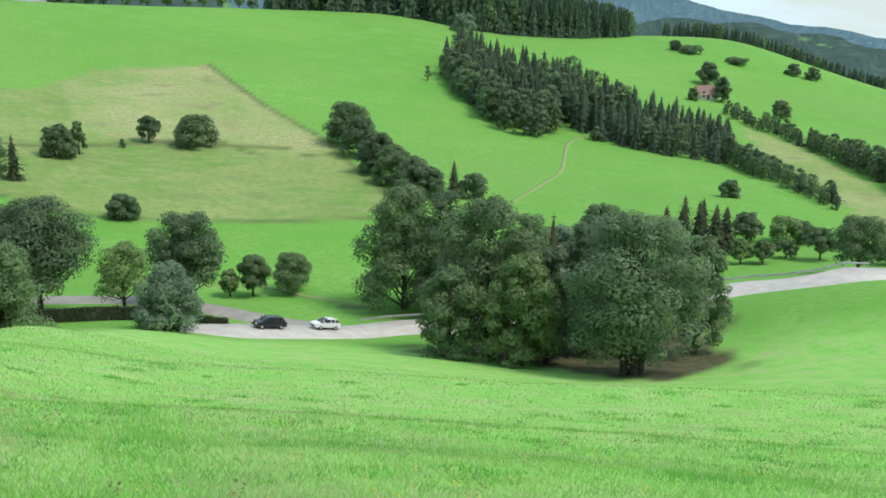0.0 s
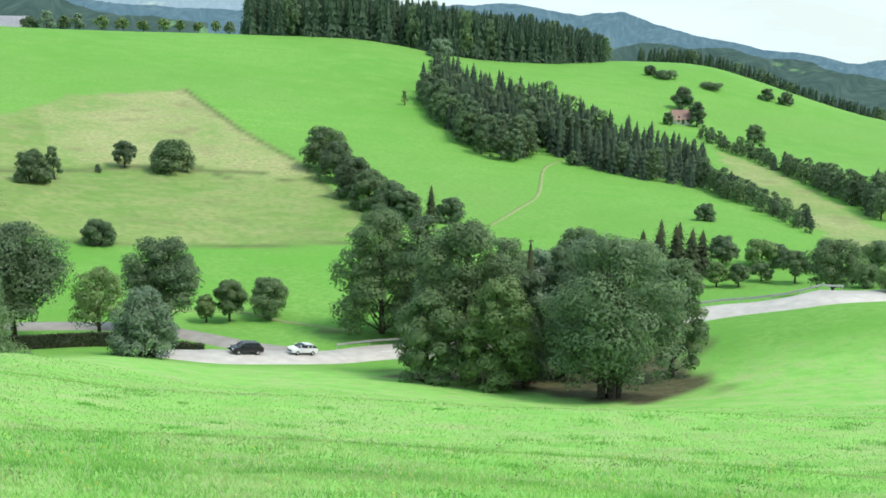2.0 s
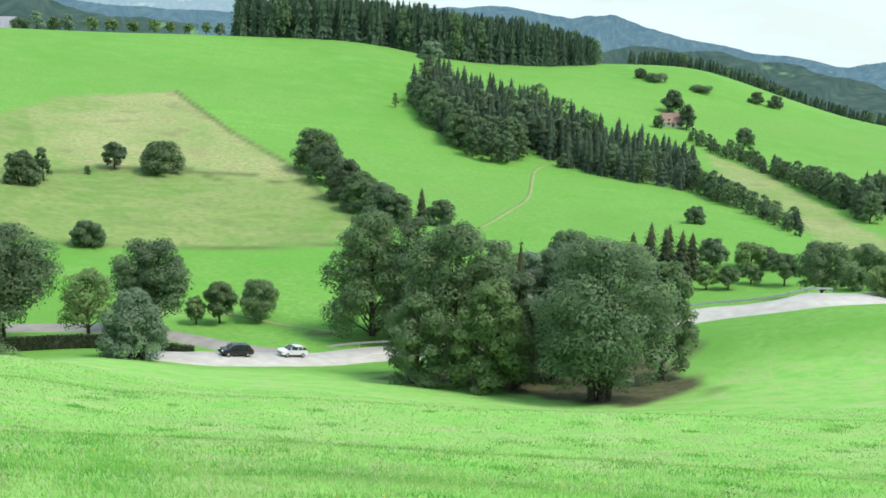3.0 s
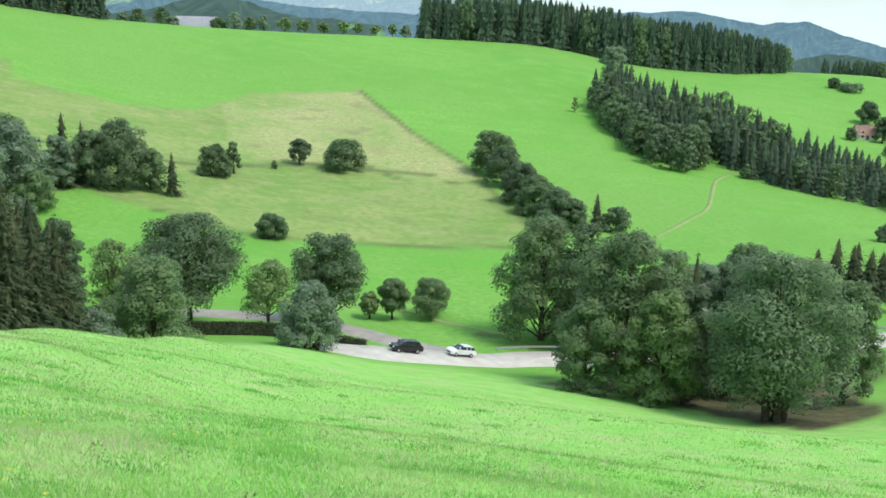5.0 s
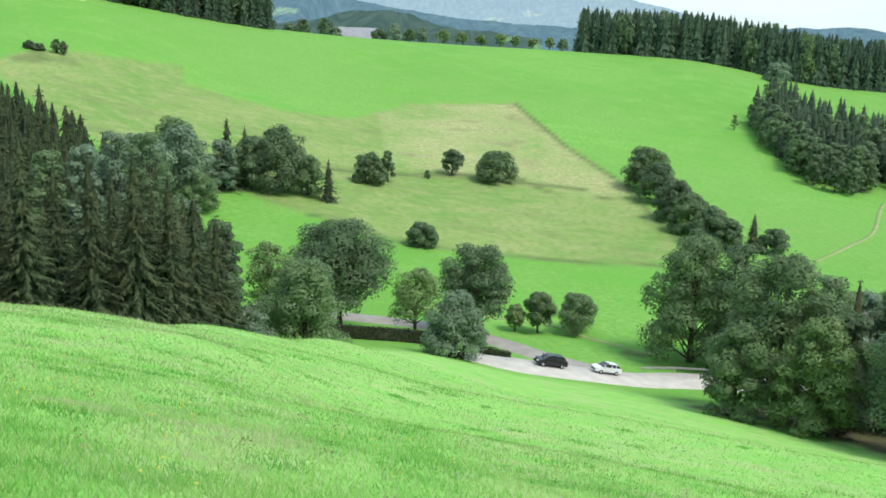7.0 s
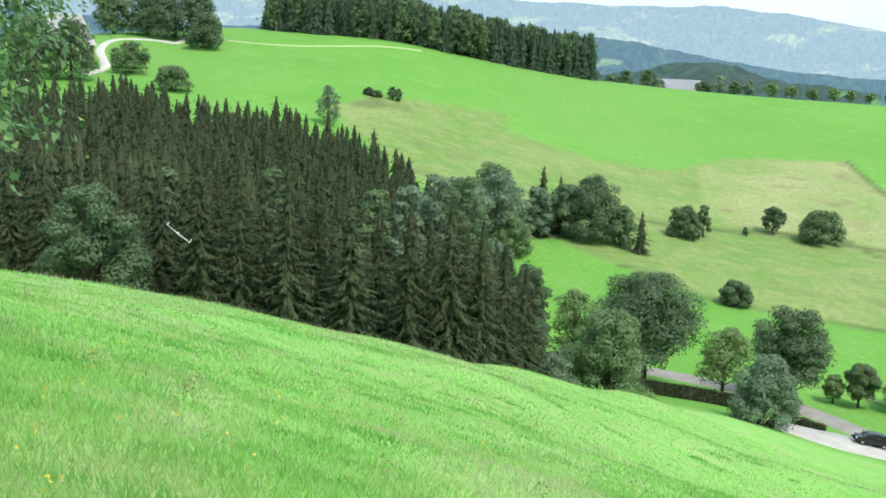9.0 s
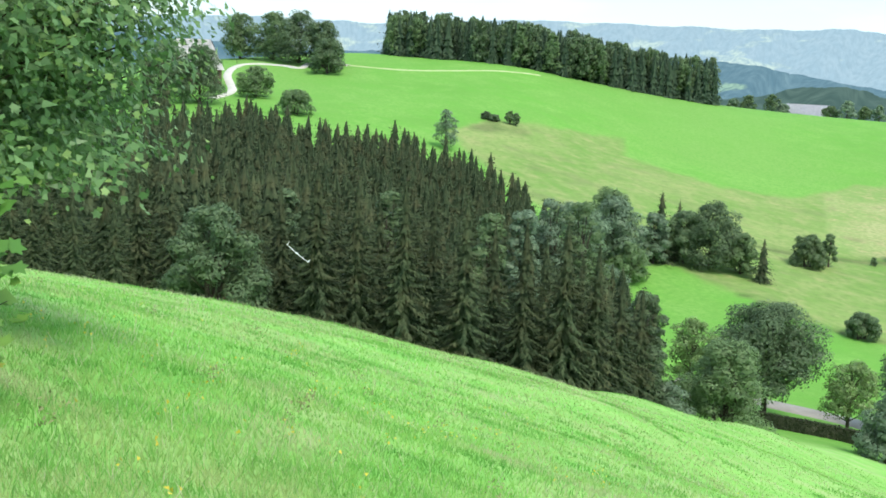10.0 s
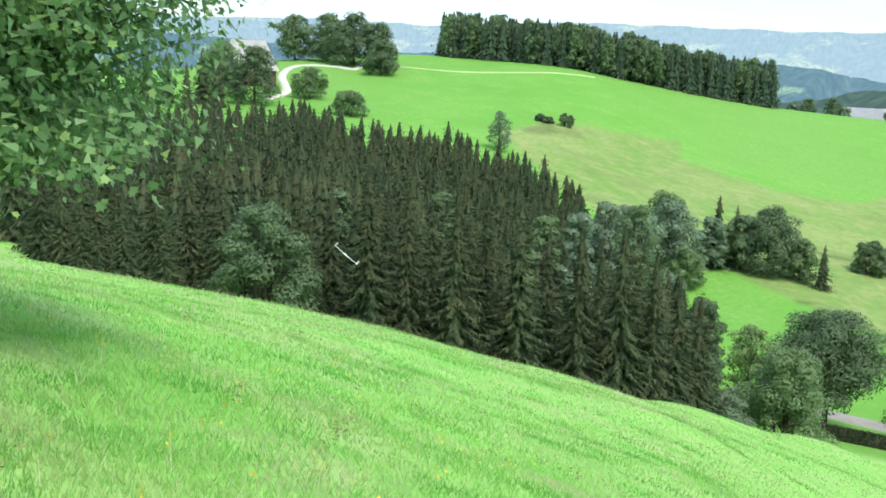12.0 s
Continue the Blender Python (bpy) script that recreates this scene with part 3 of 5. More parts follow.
# single broad-leaved trees: place, height, width, clear stem, lobes, leaves, leaf size, foliage, label, stems
SINGLE = [
    (9.5, 140.6, 18.6, 9.5, 0.4, 16, 5200, 0.34, M_LEAF, "green broad-leaved tree inside the clump", 1),
    (18.6, 139.7, 17.4, 10.0, 0.4, 16, 5200, 0.34, M_LEAF_DARK, "dark broad-leaved tree inside the clump", 1),
    (-8.6, 159.8, 20.3, 14.5, 0.5, 22, 9000, 0.36, M_LEAF, "tall ash tree with full green crown beside the road", 1),
    (3.5, 127.0, 21.0, 14.0, 1.0, 24, 9500, 0.35, M_LEAF, "broad ash tree with rounded green crown in the clump", 1),
    (-1.1, 120.0, 11.5, 8.0, 0.3, 15, 5200, 0.30, M_LEAF, "young bushy tree at the edge of the clump", 1),
    (7.2, 116.8, 14.0, 8.8, 0.3, 16, 5600, 0.32, M_LEAF_LIGHT, "beech with light drooping foliage in the clump", 1),
    (19.3, 112.3, 19.1, 14.8, 1.6, 30, 10500, 0.33, M_LEAF_DARK, "large dark maple with several stems over bare soil", 5),
    (28.6, 122.6, 15.4, 7.6, 1.0, 15, 5200, 0.32, M_LEAF, "green tree at the end of the clump", 1),
    (16.2, 129.0, 17.6, 9.5, 0.5, 16, 5500, 0.34, M_LEAF_DARK, "dark broad-leaved tree inside the clump", 1),
    (11.0, 122.0, 15.0, 8.0, 0.4, 14, 4800, 0.33, M_LEAF_DARK, "dark broad-leaved tree inside the clump", 2),
    (-2.5, 158.0, 20.0, 11.0, 0.4, 14, 4800, 0.34, M_LEAF_DARK, "dark broad-leaved tree behind the road bend", 1),
    (25.3, 183.3, 12.7, 11.5, 0.5, 14, 2600, 0.5, M_LEAF, "round green tree in the valley bottom", 1),
    (35.5, 181.6, 9.9, 10.5, 0.5, 14, 2600, 0.5, M_LEAF_LIGHT, "light green tree in the valley bottom", 1),
    (18.0, 180.0, 9.5, 8.0, 0.4, 12, 2200, 0.5, M_WILLOW, "greyish willow in the valley bottom", 1),
    (-58.2, 140.4, 17.0, 15.0, 3.6, 26, 10000, 0.34, M_LEAF_DARK, "old maple with a domed crown beside the side road", 1),
    (-50.6, 111.0, 11.3, 11.0, 0.2, 20, 7200, 0.28, M_LEAF, "dense bushy hazel at the meadow edge", 3),
    (-65.0, 130.7, 13.1, 7.5, 1.5, 16, 2800, 0.28, M_LEAF_LIGHT, "airy light green young tree", 1),
    (-40.1, 150.8, 14.9, 10.8, 2.6, 20, 6500, 0.34, M_LEAF_DARK, "maple with uneven dark crown beside the side road", 1),
    (-36.4, 126.9, 9.5, 8.9, 0.2, 18, 6200, 0.27, M_WILLOW, "rounded grey-green bush tree in front of the hedge", 3),
    (-47.1, 142.4, 10.4, 7.6, 2.4, 15, 2600, 0.28, M_LEAF_LIGHT, "pear tree with thin light green crown", 1),
    (-33.4, 164.8, 7.1, 5.4, 1.5, 12, 2600, 0.3, M_LEAF, "small round green orchard tree", 1),
    (-27.6, 168.4, 6.9, 7.4, 1.0, 13, 3000, 0.3, M_LEAF, "small round green orchard tree", 1),
    (-36.9, 163.7, 4.8, 3.8, 1.0, 9, 1300, 0.3, M_LEAF_LIGHT, "slender young orchard tree", 1),
    (-57.3, 103.2, 15.0, 6.4, 0.8, 16, 5500, 0.3, M_LEAF_DARK, "dark narrow broad-leaved tree beside the spruces", 1),
    (-54.3, 104.7, 4.9, 5.4, 0.1, 9, 2200, 0.26, M_WILLOW, "low grey-green willow shrub", 2),
    (-117.8, 196.1, 15.9, 14.0, 0.4, 18, 3600, 0.5, M_WILLOW, "grey-green willow in the valley", 1),
    (-120.2, 184.4, 15.1, 14.0, 0.4, 18, 3600, 0.5, M_WILLOW, "grey-green willow in the valley", 1),
    (-128.9, 211.6, 12.5, 12.0, 0.4, 16, 2800, 0.5, M_LEAF, "green tree above the valley willows", 1),
    (-114.6, 208.2, 11.7, 7.8, 0.3, 12, 2200, 0.45, M_WILLOW, "small grey-green valley willow tree", 1),
    (-106.2, 218.5, 15.4, 13.5, 0.4, 18, 3600, 0.5, M_LEAF_DARK, "dark round tree below the hay field", 1),
    (-110.8, 215.2, 12.6, 9.0, 0.4, 14, 2600, 0.5, M_LEAF_DARK, "dark tree below the hay field", 1),
    (-100.1, 221.7, 9.7, 7.7, 0.3, 12, 2200, 0.5, M_LEAF, "small green tree below the hay field", 1),
    (-95.9, 250.0, 8.0, 8.6, 0.2, 12, 2200, 0.5, M_LEAF, "rounded field bush on the old bank", 2),
    (-93.2, 256.3, 8.5, 4.5, 0.6, 9, 1300, 0.45, M_LEAF, "slim field tree on the old bank", 1),
    (-82.6, 278.7, 7.3, 5.9, 1.2, 11, 1700, 0.45, M_LEAF_DARK, "small round field tree on the bank", 1),
    (-69.7, 277.5, 8.9, 11.2, 0.3, 15, 2800, 0.5, M_LEAF, "broad round field tree on the bank", 1),
    (-66.3, 203.2, 5.4, 6.1, 0.2, 11, 1900, 0.38, M_LEAF_DARK, "single bush at the foot of the hay field", 2),
    (-86.9, 270.0, 2.4, 1.8, 0.1, 5, 350, 0.3, M_LEAF_DARK, "tiny bush on the grassy bank", 1),
    (-31.7, 294.4, 12.4, 12.0, 0.4, 16, 2800, 0.55, M_LEAF, "tall hedge tree at the corner of the hay field", 1),
    (-26.5, 281.7, 11.2, 11.0, 0.3, 15, 2600, 0.55, M_LEAF_DARK, "hedge tree along the field edge", 1),
    (-20.6, 262.8, 10.6, 10.4, 0.3, 15, 2600, 0.55, M_LEAF_DARK, "hedge tree along the field edge", 1),
    (-16.4, 251.3, 9.7, 10.0, 0.3, 15, 2600, 0.55, M_LEAF, "hedge tree along the field edge", 1),
    (-11.1, 243.7, 8.8, 9.7, 0.3, 14, 2400, 0.55, M_LEAF_DARK, "hedge tree along the field edge", 1),
    (-7.1, 241.0, 7.7, 6.8, 0.3, 12, 1900, 0.5, M_LEAF_DARK, "hedge tree along the field edge", 1),
    (3.0, 244.7, 6.1, 6.7, 0.2, 12, 1900, 0.5, M_LEAF_DARK, "round bush below the track", 2),
    (64.0, 250.0, 4.4, 4.8, 0.2, 10, 1300, 0.45, M_LEAF_DARK, "lone bush on the lower slope", 1),
    (42.8, 335.5, 4.8, 3.9, 0.2, 8, 700, 0.5, M_LEAF_DARK, "lone small tree in the meadow bay", 1),
    (63.9, 165.9, 9.6, 9.0, 1.6, 16, 4200, 0.3, M_LEAF, "spreading orchard tree beside the road", 1),
    (53.9, 183.9, 4.4, 4.2, 1.1, 9, 1300, 0.3, M_LEAF, "small green valley orchard tree", 1),
    (55.7, 202.1, 6.2, 6.6, 0.9, 12, 2000, 0.36, M_LEAF_DARK, "round green valley orchard tree", 1),
    (63.4, 202.2, 5.3, 6.9, 0.8, 12, 2000, 0.36, M_LEAF_LIGHT, "light green valley orchard tree", 1),
    (66.4, 201.3, 4.7, 4.6, 0.6, 9, 1300, 0.36, M_LEAF_DARK, "dark green valley orchard tree", 1),
    (64.5, 185.5, 6.2, 5.2, 1.6, 10, 1600, 0.32, M_LEAF, "slim green valley orchard tree", 1),
    (50.1, 184.5, 4.8, 3.8, 0.9, 9, 1200, 0.32, M_LEAF_LIGHT, "small light green orchard tree", 1),
    (59.2, 188.0, 3.6, 4.2, 0.9, 9, 1200, 0.3, M_LEAF, "small green valley orchard tree", 1),
    (84.1, 196.8, 6.0, 6.8, 0.8, 12, 2000, 0.36, M_LEAF, "round green valley orchard tree", 1),
    (69.8, 155.5, 5.6, 6.3, 1.1, 12, 2400, 0.28, M_LEAF_LIGHT, "low orchard tree at the roadside", 1),
    (74.6, 179.6, 4.4, 5.2, 0.6, 10, 1500, 0.32, M_LEAF, "low green valley orchard tree", 1),
    (112.3, 493.6, 10.8, 9.7, 0.8, 12, 1300, 0.8, M_LEAF_DARK, "dark tree behind the small farmhouse", 1),
    (111.9, 462.1, 11.3, 7.4, 0.8, 12, 1300, 0.8, M_LEAF_DARK, "dark tree beside the small farmhouse", 1),
    (97.7, 454.1, 5.5, 5.4, 0.3, 9, 700, 0.7, M_LEAF, "garden bush by the small farmhouse", 1),
    (129.8, 435.5, 7.6, 8.2, 0.4, 11, 1000, 0.75, M_LEAF, "lone round tree on the slope", 1),
    (111.8, 571.0, 5.6, 6.5, 0.2, 8, 600, 0.8, M_LEAF_DARK, "bush on the far ridge meadow", 1),
    (118.7, 562.9, 4.6, 11.7, 0.2, 10, 700, 0.8, M_LEAF_DARK, "bushes on the far ridge meadow", 2),
    (139.1, 545.8, 3.4, 12.8, 0.2, 10, 600, 0.8, M_LEAF, "low bushes on the far ridge meadow", 2),
    (165.6, 541.8, 6.1, 7.9, 0.2, 9, 700, 0.8, M_LEAF_DARK, "bush on the far ridge meadow", 1),
    (174.3, 539.2, 6.6, 7.8, 0.2, 9, 700, 0.8, M_LEAF_DARK, "bush on the far ridge meadow", 1),
    (0.3, 545.0, 9.8, 12.8, 0.3, 12, 1300, 0.8, M_WILLOW, "grey-green bush in front of the ridge wood", 2),
    (-12.9, 404.5, 5.7, 2.6, 0.6, 6, 260, 0.5, M_LEAF_LIGHT, "thin young tree in the open meadow", 1),
    (-205.1, 242.5, 12.0, 7.1, 0.4, 14, 1300, 0.4, M_WILLOW, "airy grey birch above the spruce wood", 1),
    (-225.9, 288.4, 2.7, 4.2, 0.1, 8, 600, 0.5, M_LEAF_DARK, "shrub on the waste corner of the field", 2),
    (-223.0, 289.0, 2.4, 4.0, 0.1, 8, 600, 0.5, M_LEAF_DARK, "shrub on the waste corner of the field", 2),
    (-218.3, 291.4, 4.7, 3.2, 0.6, 7, 500, 0.5, M_LEAF, "small tree on the waste corner of the field", 1),
    (-216.3, 292.4, 4.5, 3.0, 0.6, 7, 500, 0.5, M_LEAF, "small tree on the waste corner of the field", 1),
    (-340.4, 305.9, 22.0, 20.0, 0.2, 16, 2300, 0.9, M_LEAF_DARK, "large dark tree beside the farm lane", 1),
    (-356.0, 305.0, 21.0, 18.0, 0.2, 16, 2300, 0.9, M_LEAF, "large green tree beside the farm lane", 1),
    (-327.0, 306.5, 19.0, 17.0, 0.2, 16, 2200, 0.9, M_LEAF_DARK, "large dark tree at the edge of the hill", 1),
    (-372.0, 300.0, 20.0, 18.0, 0.2, 16, 2200, 0.9, M_LEAF, "large green tree at the farm", 1),
    (-313.8, 296.8, 14.0, 13.5, 0.4, 14, 2000, 0.7, M_LEAF_DARK, "round tree standing on the hill meadow", 1),
    (-287.1, 238.4, 10.9, 12.0, 0.4, 14, 1900, 0.6, M_LEAF, "round tree at the bend of the farm lane", 1),
    (-255.8, 228.8, 8.0, 11.0, 0.4, 13, 1700, 0.6, M_LEAF, "round bush above the spruce wood", 2),
    (-283.0, 212.0, 19.0, 15.0, 0.4, 16, 2600, 0.7, M_LEAF_DARK, "large dark tree above the spruce wood", 1),
    (-304.0, 214.0, 19.0, 17.0, 0.4, 16, 2600, 0.7, M_LEAF_DARK, "large dark tree above the spruce wood", 1),
    (-67.0, 51.5, 9.8, 8.0, 0.3, 18, 6200, 0.24, M_LEAF_DARK, "dark broad-leaved tree among the spruces", 2),
    (-77.2, 82.5, 16.7, 5.5, 0.4, 14, 3000, 0.36, M_LEAF, "green broad-leaved tree behind the front spruces", 1),
    (-68.9, 89.6, 18.5, 6.0, 0.4, 14, 3000, 0.36, M_LEAF, "green broad-leaved tree behind the front spruces", 1),
    (-66.0, 91.7, 19.9, 6.5, 0.4, 14, 3000, 0.36, M_WILLOW, "grey-green broad-leaved tree behind the front spruces", 1),
    (-92.9, 136.3, 22.6, 9.0, 0.4, 14, 3000, 0.36, M_WILLOW, "grey-green willow below the plantation", 1),
    (-89.0, 138.9, 24.5, 9.0, 0.4, 14, 3000, 0.36, M_LEAF, "green broad-leaved tree below the plantation", 1),
    (-84.9, 74.6, 13.5, 5.5, 0.4, 14, 3000, 0.36, M_LEAF_DARK, "dark broad-leaved tree behind the front spruces", 1),
    (-112.0, 193.0, 9.0, 9.0, 0.3, 12, 2000, 0.45, M_LEAF, "green bush at the end of the spruce wood", 2),
    (-104.0, 170.0, 9.0, 10.0, 0.3, 12, 2200, 0.42, M_WILLOW, "grey-green willow bush below the spruces", 2),
]
for k, (x, y, h, w, clear, lobes, leaves, size, mat, label, stems) in enumerate(SINGLE):
    shrub = h < 6.5 and clear < 0.5
    name = "bush" if shrub else "broadleaf_tree"
    plant(name, broad_meshes(100 + k, h, w, clear, lobes, leaves, size, mat, stems), x, y, label, "bush" if shrub else "tree", turn=47 * k)

# spruces of the wood's front row, seen close
FRONT = [spruce_meshes(s, 20.0, w, 40, 12, 26, M_SPRUCE, 0.02, 0.36, 0.78, 0.52) for s, w in ((1, 8.8), (2, 7.8), (3, 9.4), (4, 8.2))]
ROW = [
    (46.97, 84, -5.01), (44.83, 87, -5.85), (42.24, 86, -5.91), (40.69, 93, -6.46), (38.86, 88, -6.54), (35.61, 92, -7.6), (33.36, 94, -7.48),
    (31.63, 95, -8.72), (30.3, 99, -10.4), (37.3, 97, -7.9), (48.9, 92, -6.6), (50.5, 97, -6.3), (43.6, 98, -6.9), (34.5, 103, -8.5), (45.9, 98, -6.7),
    (32.5, 106, -9.3), (54.6, 90, -6.2), (56.3, 92, -4.8), (58.0, 88, -5.2), (60.0, 94, -5.0), (52.2, 100, -5.6), (41.5, 104, -7.3), (29.2, 106, -11.0),
    (57.5, 78, -7.2), (59.5, 76, -7.0), (61.5, 78, -6.4), (60.8, 84, -5.8), (62.5, 86, -5.6), (63.5, 95, -5.0), (50.0, 86, -8.2),
]
for k, (b, r, tip) in enumerate(ROW):
    x, y = -r * math.sin(radians(b)), r * math.cos(radians(b))
    h = EYE_H + r * math.tan(radians(tip)) - float(ground(x, y)) + 0.2
    s = h / 20.0
    plant("spruce_tree", FRONT[k % 4], x, y, "tall old spruce with drooping dark branches at the meadow edge", "spruce", "spruces of the front row", 71 * k, (s * 1.1, s * 1.1, s))

# the spruce wood behind the front row
MID = [spruce_meshes(20 + s, 15.0, w, 24, 8, 6, M_SPRUCE, 0.04, 0.34, 0.8, 0.85) for s, w in ((1, 6.4), (2, 7.0), (3, 6.0), (4, 6.6), (5, 6.8))]
BACK = [spruce_meshes(30 + s, 15.0, w, 17, 7, 3, M_SPRUCE, 0.25, 0.36, 0.64, 0.85) for s, w in ((1, 7.2), (2, 7.8), (3, 6.8), (4, 7.4))]
rng = np.random.default_rng(7)
LIMIT_B, LIMIT_R = (28.0, 31.0, 33.0, 35.3, 36.0, 38.5, 40.0, 42.4, 44.8, 47.2, 49.5, 52.6, 57.0, 66.0), (150, 185, 196, 212, 233, 250, 254, 245, 237, 232, 246, 236, 220, 200)
spots = []
for k in range(9000):
    b, r = rng.uniform(28.5, 65), math.sqrt(rng.uniform(104 ** 2, 262 ** 2))
    if r > np.interp(b, LIMIT_B, LIMIT_R) or (b < 33 and r < 112):
        continue
    p = (-r * math.sin(radians(b)), r * math.cos(radians(b)))
    gap = 3.2 if b < 57 else 4.0
    if all((p[0] - q[0]) ** 2 + (p[1] - q[1]) ** 2 > gap ** 2 for q in spots):
        spots.append(p)
spots.sort(key=lambda p: math.hypot(*p))
joined = []
for k, (x, y) in enumerate(spots):
    s, t = rng.uniform(0.85, 1.04), rng.uniform(0, 360)
    size = (s * rng.uniform(0.9, 1.2), s * rng.uniform(0.9, 1.2), s * rng.uniform(0.9, 1.08))
    if k < 80:
        plant("spruce_tree", MID[k % 5], x, y, "dark spruce standing close in the plantation", "spruce", "spruce plantation", t, size)
    else:
        joined.append((BACK[k % 4], x, y, t, size))
stand("spruce_plantation", joined, "dense dark spruce plantation climbing the valley side", "wood")

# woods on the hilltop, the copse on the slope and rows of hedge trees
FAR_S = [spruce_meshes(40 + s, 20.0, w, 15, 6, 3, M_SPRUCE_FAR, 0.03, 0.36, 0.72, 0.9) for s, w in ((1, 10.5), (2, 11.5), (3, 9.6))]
FAR_B = [broad_meshes(60 + s, 15.0, w, 0.3, 9, 330, 1.1, mat) for s, w, mat in ((1, 11.0, M_LEAF), (2, 9.5, M_LEAF_DARK), (3, 10.5, M_LEAF_DARK))]


def wood(front, depth, count, height, share, seed, group, label_s, label_b="", far=False):
    """Trees scattered over a band along a line, deepening away from the viewer."""
    g = np.random.default_rng(seed)
    lens = [math.dist(a, b) for a, b in zip(front, front[1:])]
    placed, rows = [], []
    for k in range(count * 6):
        if len(placed) >= count:
            break
        u = g.uniform(0, sum(lens))
        for (a, b), n in zip(zip(front, front[1:]), lens):
            if u <= n:
                break
            u -= n
        q = u / n
        x, y = a[0] + (b[0] - a[0]) * q, a[1] + (b[1] - a[1]) * q
        back = depth * g.random() ** (0.8 if k > count * 0.4 else 3.0)
        r = math.hypot(x, y)
        x, y = x * (1 + back / r), y * (1 + back / r)
        if any((x - c) ** 2 + (y - d) ** 2 < 3.1 ** 2 for c, d in placed):
            continue
        placed.append((x, y))
        run = sum(math.dist(p, c) for p, c in zip(front, front[1:]) if p != a and front.index(p) < front.index(a)) + u
        tall = height if isinstance(height, float) else float(np.interp(run / sum(lens), np.linspace(0, 1, len(height)), height))
        h = tall * g.uniform(0.84, 1.06) * (0.86 + 0.2 * back / depth)
        conifer = g.random() < share
        s = h / (20.0 if conifer else 15.0)
        wide = max(s, 0.62) * g.uniform(1.0, 1.3) if conifer else min(s, 0.85)
        if far:
            rows.append(((FAR_S if conifer else FAR_B)[int(g.integers(3))], x, y, g.uniform(0, 360), (wide, wide, s)))
            continue
        plant("spruce_tree" if conifer else "broadleaf_tree", (FAR_S if conifer else FAR_B)[int(g.integers(3))], x, y,
              label_s if conifer else label_b, "spruce" if conifer else "tree", group, g.uniform(0, 360), (wide, wide, s))
    if far:
        stand(group, rows, label_s, "wood")


def at_bearing(b, r):
    return (-r * math.sin(radians(b)), r * math.cos(radians(b)))


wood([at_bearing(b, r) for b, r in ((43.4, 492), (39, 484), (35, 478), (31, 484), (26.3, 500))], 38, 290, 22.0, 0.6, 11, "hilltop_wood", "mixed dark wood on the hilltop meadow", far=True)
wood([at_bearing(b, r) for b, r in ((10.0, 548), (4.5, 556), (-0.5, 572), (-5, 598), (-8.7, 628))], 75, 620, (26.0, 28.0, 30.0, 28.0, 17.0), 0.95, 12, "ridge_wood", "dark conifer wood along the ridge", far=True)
wood([(-6, 412), (2, 374), (14, 334), (24, 331), (30, 345)], 22, 46, 12.5, 0.12, 13, "copse edge", "conifer at the copse edge", "broad-leaved tree at the copse edge")
wood([(-2, 410), (8, 385), (18, 365), (34, 357), (44, 337), (58, 325), (80, 318)], 52, 250, (15.0, 17.0, 17.0, 16.0, 14.5, 12.0, 9.0), 0.90, 14, "copse", "dark spruce in the copse on the slope", "broad-leaved tree in the copse on the slope")
wood([(80, 318), (82, 300), (85, 274), (86, 240)], 12, 40, (9.5, 7.5, 6.0, 5.0), 0.15, 15, "hedge row", "small spruce in the hedge row", "bushy tree in the hedge row")
wood([(104, 425), (113, 385), (118, 346), (120, 310), (116, 272)], 14, 56, (5.5, 6.0, 7.0, 9.0, 10.0), 0.15, 16, "upper hedge row", "small spruce in the hedge row", "bushy tree in the hedge row")
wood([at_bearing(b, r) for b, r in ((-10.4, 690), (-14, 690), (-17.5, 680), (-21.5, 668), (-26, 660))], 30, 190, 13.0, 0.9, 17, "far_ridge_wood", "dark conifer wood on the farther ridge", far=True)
wood([(125, 300), (140, 285), (128, 255), (118, 235)], 30, 50, 10.0, 0.5, 18, "valley wood", "spruce at the edge of the valley", "broad-leaved tree at the edge of the valley")
for x, y, h, w in ((-114.5, 210.5, 16.4, 7.0), (-94.5, 220.6, 10.0, 6.0), (-1.5, 244.4, 8.8, 5.4), (11.9, 132.5, 18.7, 5.0), (44.7, 194.9, 10.2, 7.5), (47.7, 194.2, 9.7, 7.5), (41.8, 195.6, 9.5, 7.5), (39.2, 198, 9.0, 7.0), (50.2, 196.5, 8.8, 7.0), (46.2, 198.5, 10.0, 7.0), (43.0, 200.0, 10.4, 7.0), (-113.0, 216.0, 14.0, 6.0)):
    plant("spruce_tree", MID[int(h) % 5], x, y, "single dark spruce among broad-leaved trees", "spruce", "", 10 * h, (w / 5.6, w / 5.6, h / 15.0))


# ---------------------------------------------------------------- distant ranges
# Far-hill colours with haze painted in; they glow instead of taking light.
def hazed_backdrop_material(name, wood_col, wood_col2, field_col, patch, low, high):
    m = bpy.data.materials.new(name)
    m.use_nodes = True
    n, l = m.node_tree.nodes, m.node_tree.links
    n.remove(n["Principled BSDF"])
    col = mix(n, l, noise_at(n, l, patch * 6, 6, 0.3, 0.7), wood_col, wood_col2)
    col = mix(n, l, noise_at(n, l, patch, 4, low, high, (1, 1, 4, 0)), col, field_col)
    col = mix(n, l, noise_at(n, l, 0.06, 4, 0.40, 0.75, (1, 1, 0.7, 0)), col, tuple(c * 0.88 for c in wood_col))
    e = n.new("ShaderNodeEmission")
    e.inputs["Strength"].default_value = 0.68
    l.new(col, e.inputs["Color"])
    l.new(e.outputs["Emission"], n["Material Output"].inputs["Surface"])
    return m


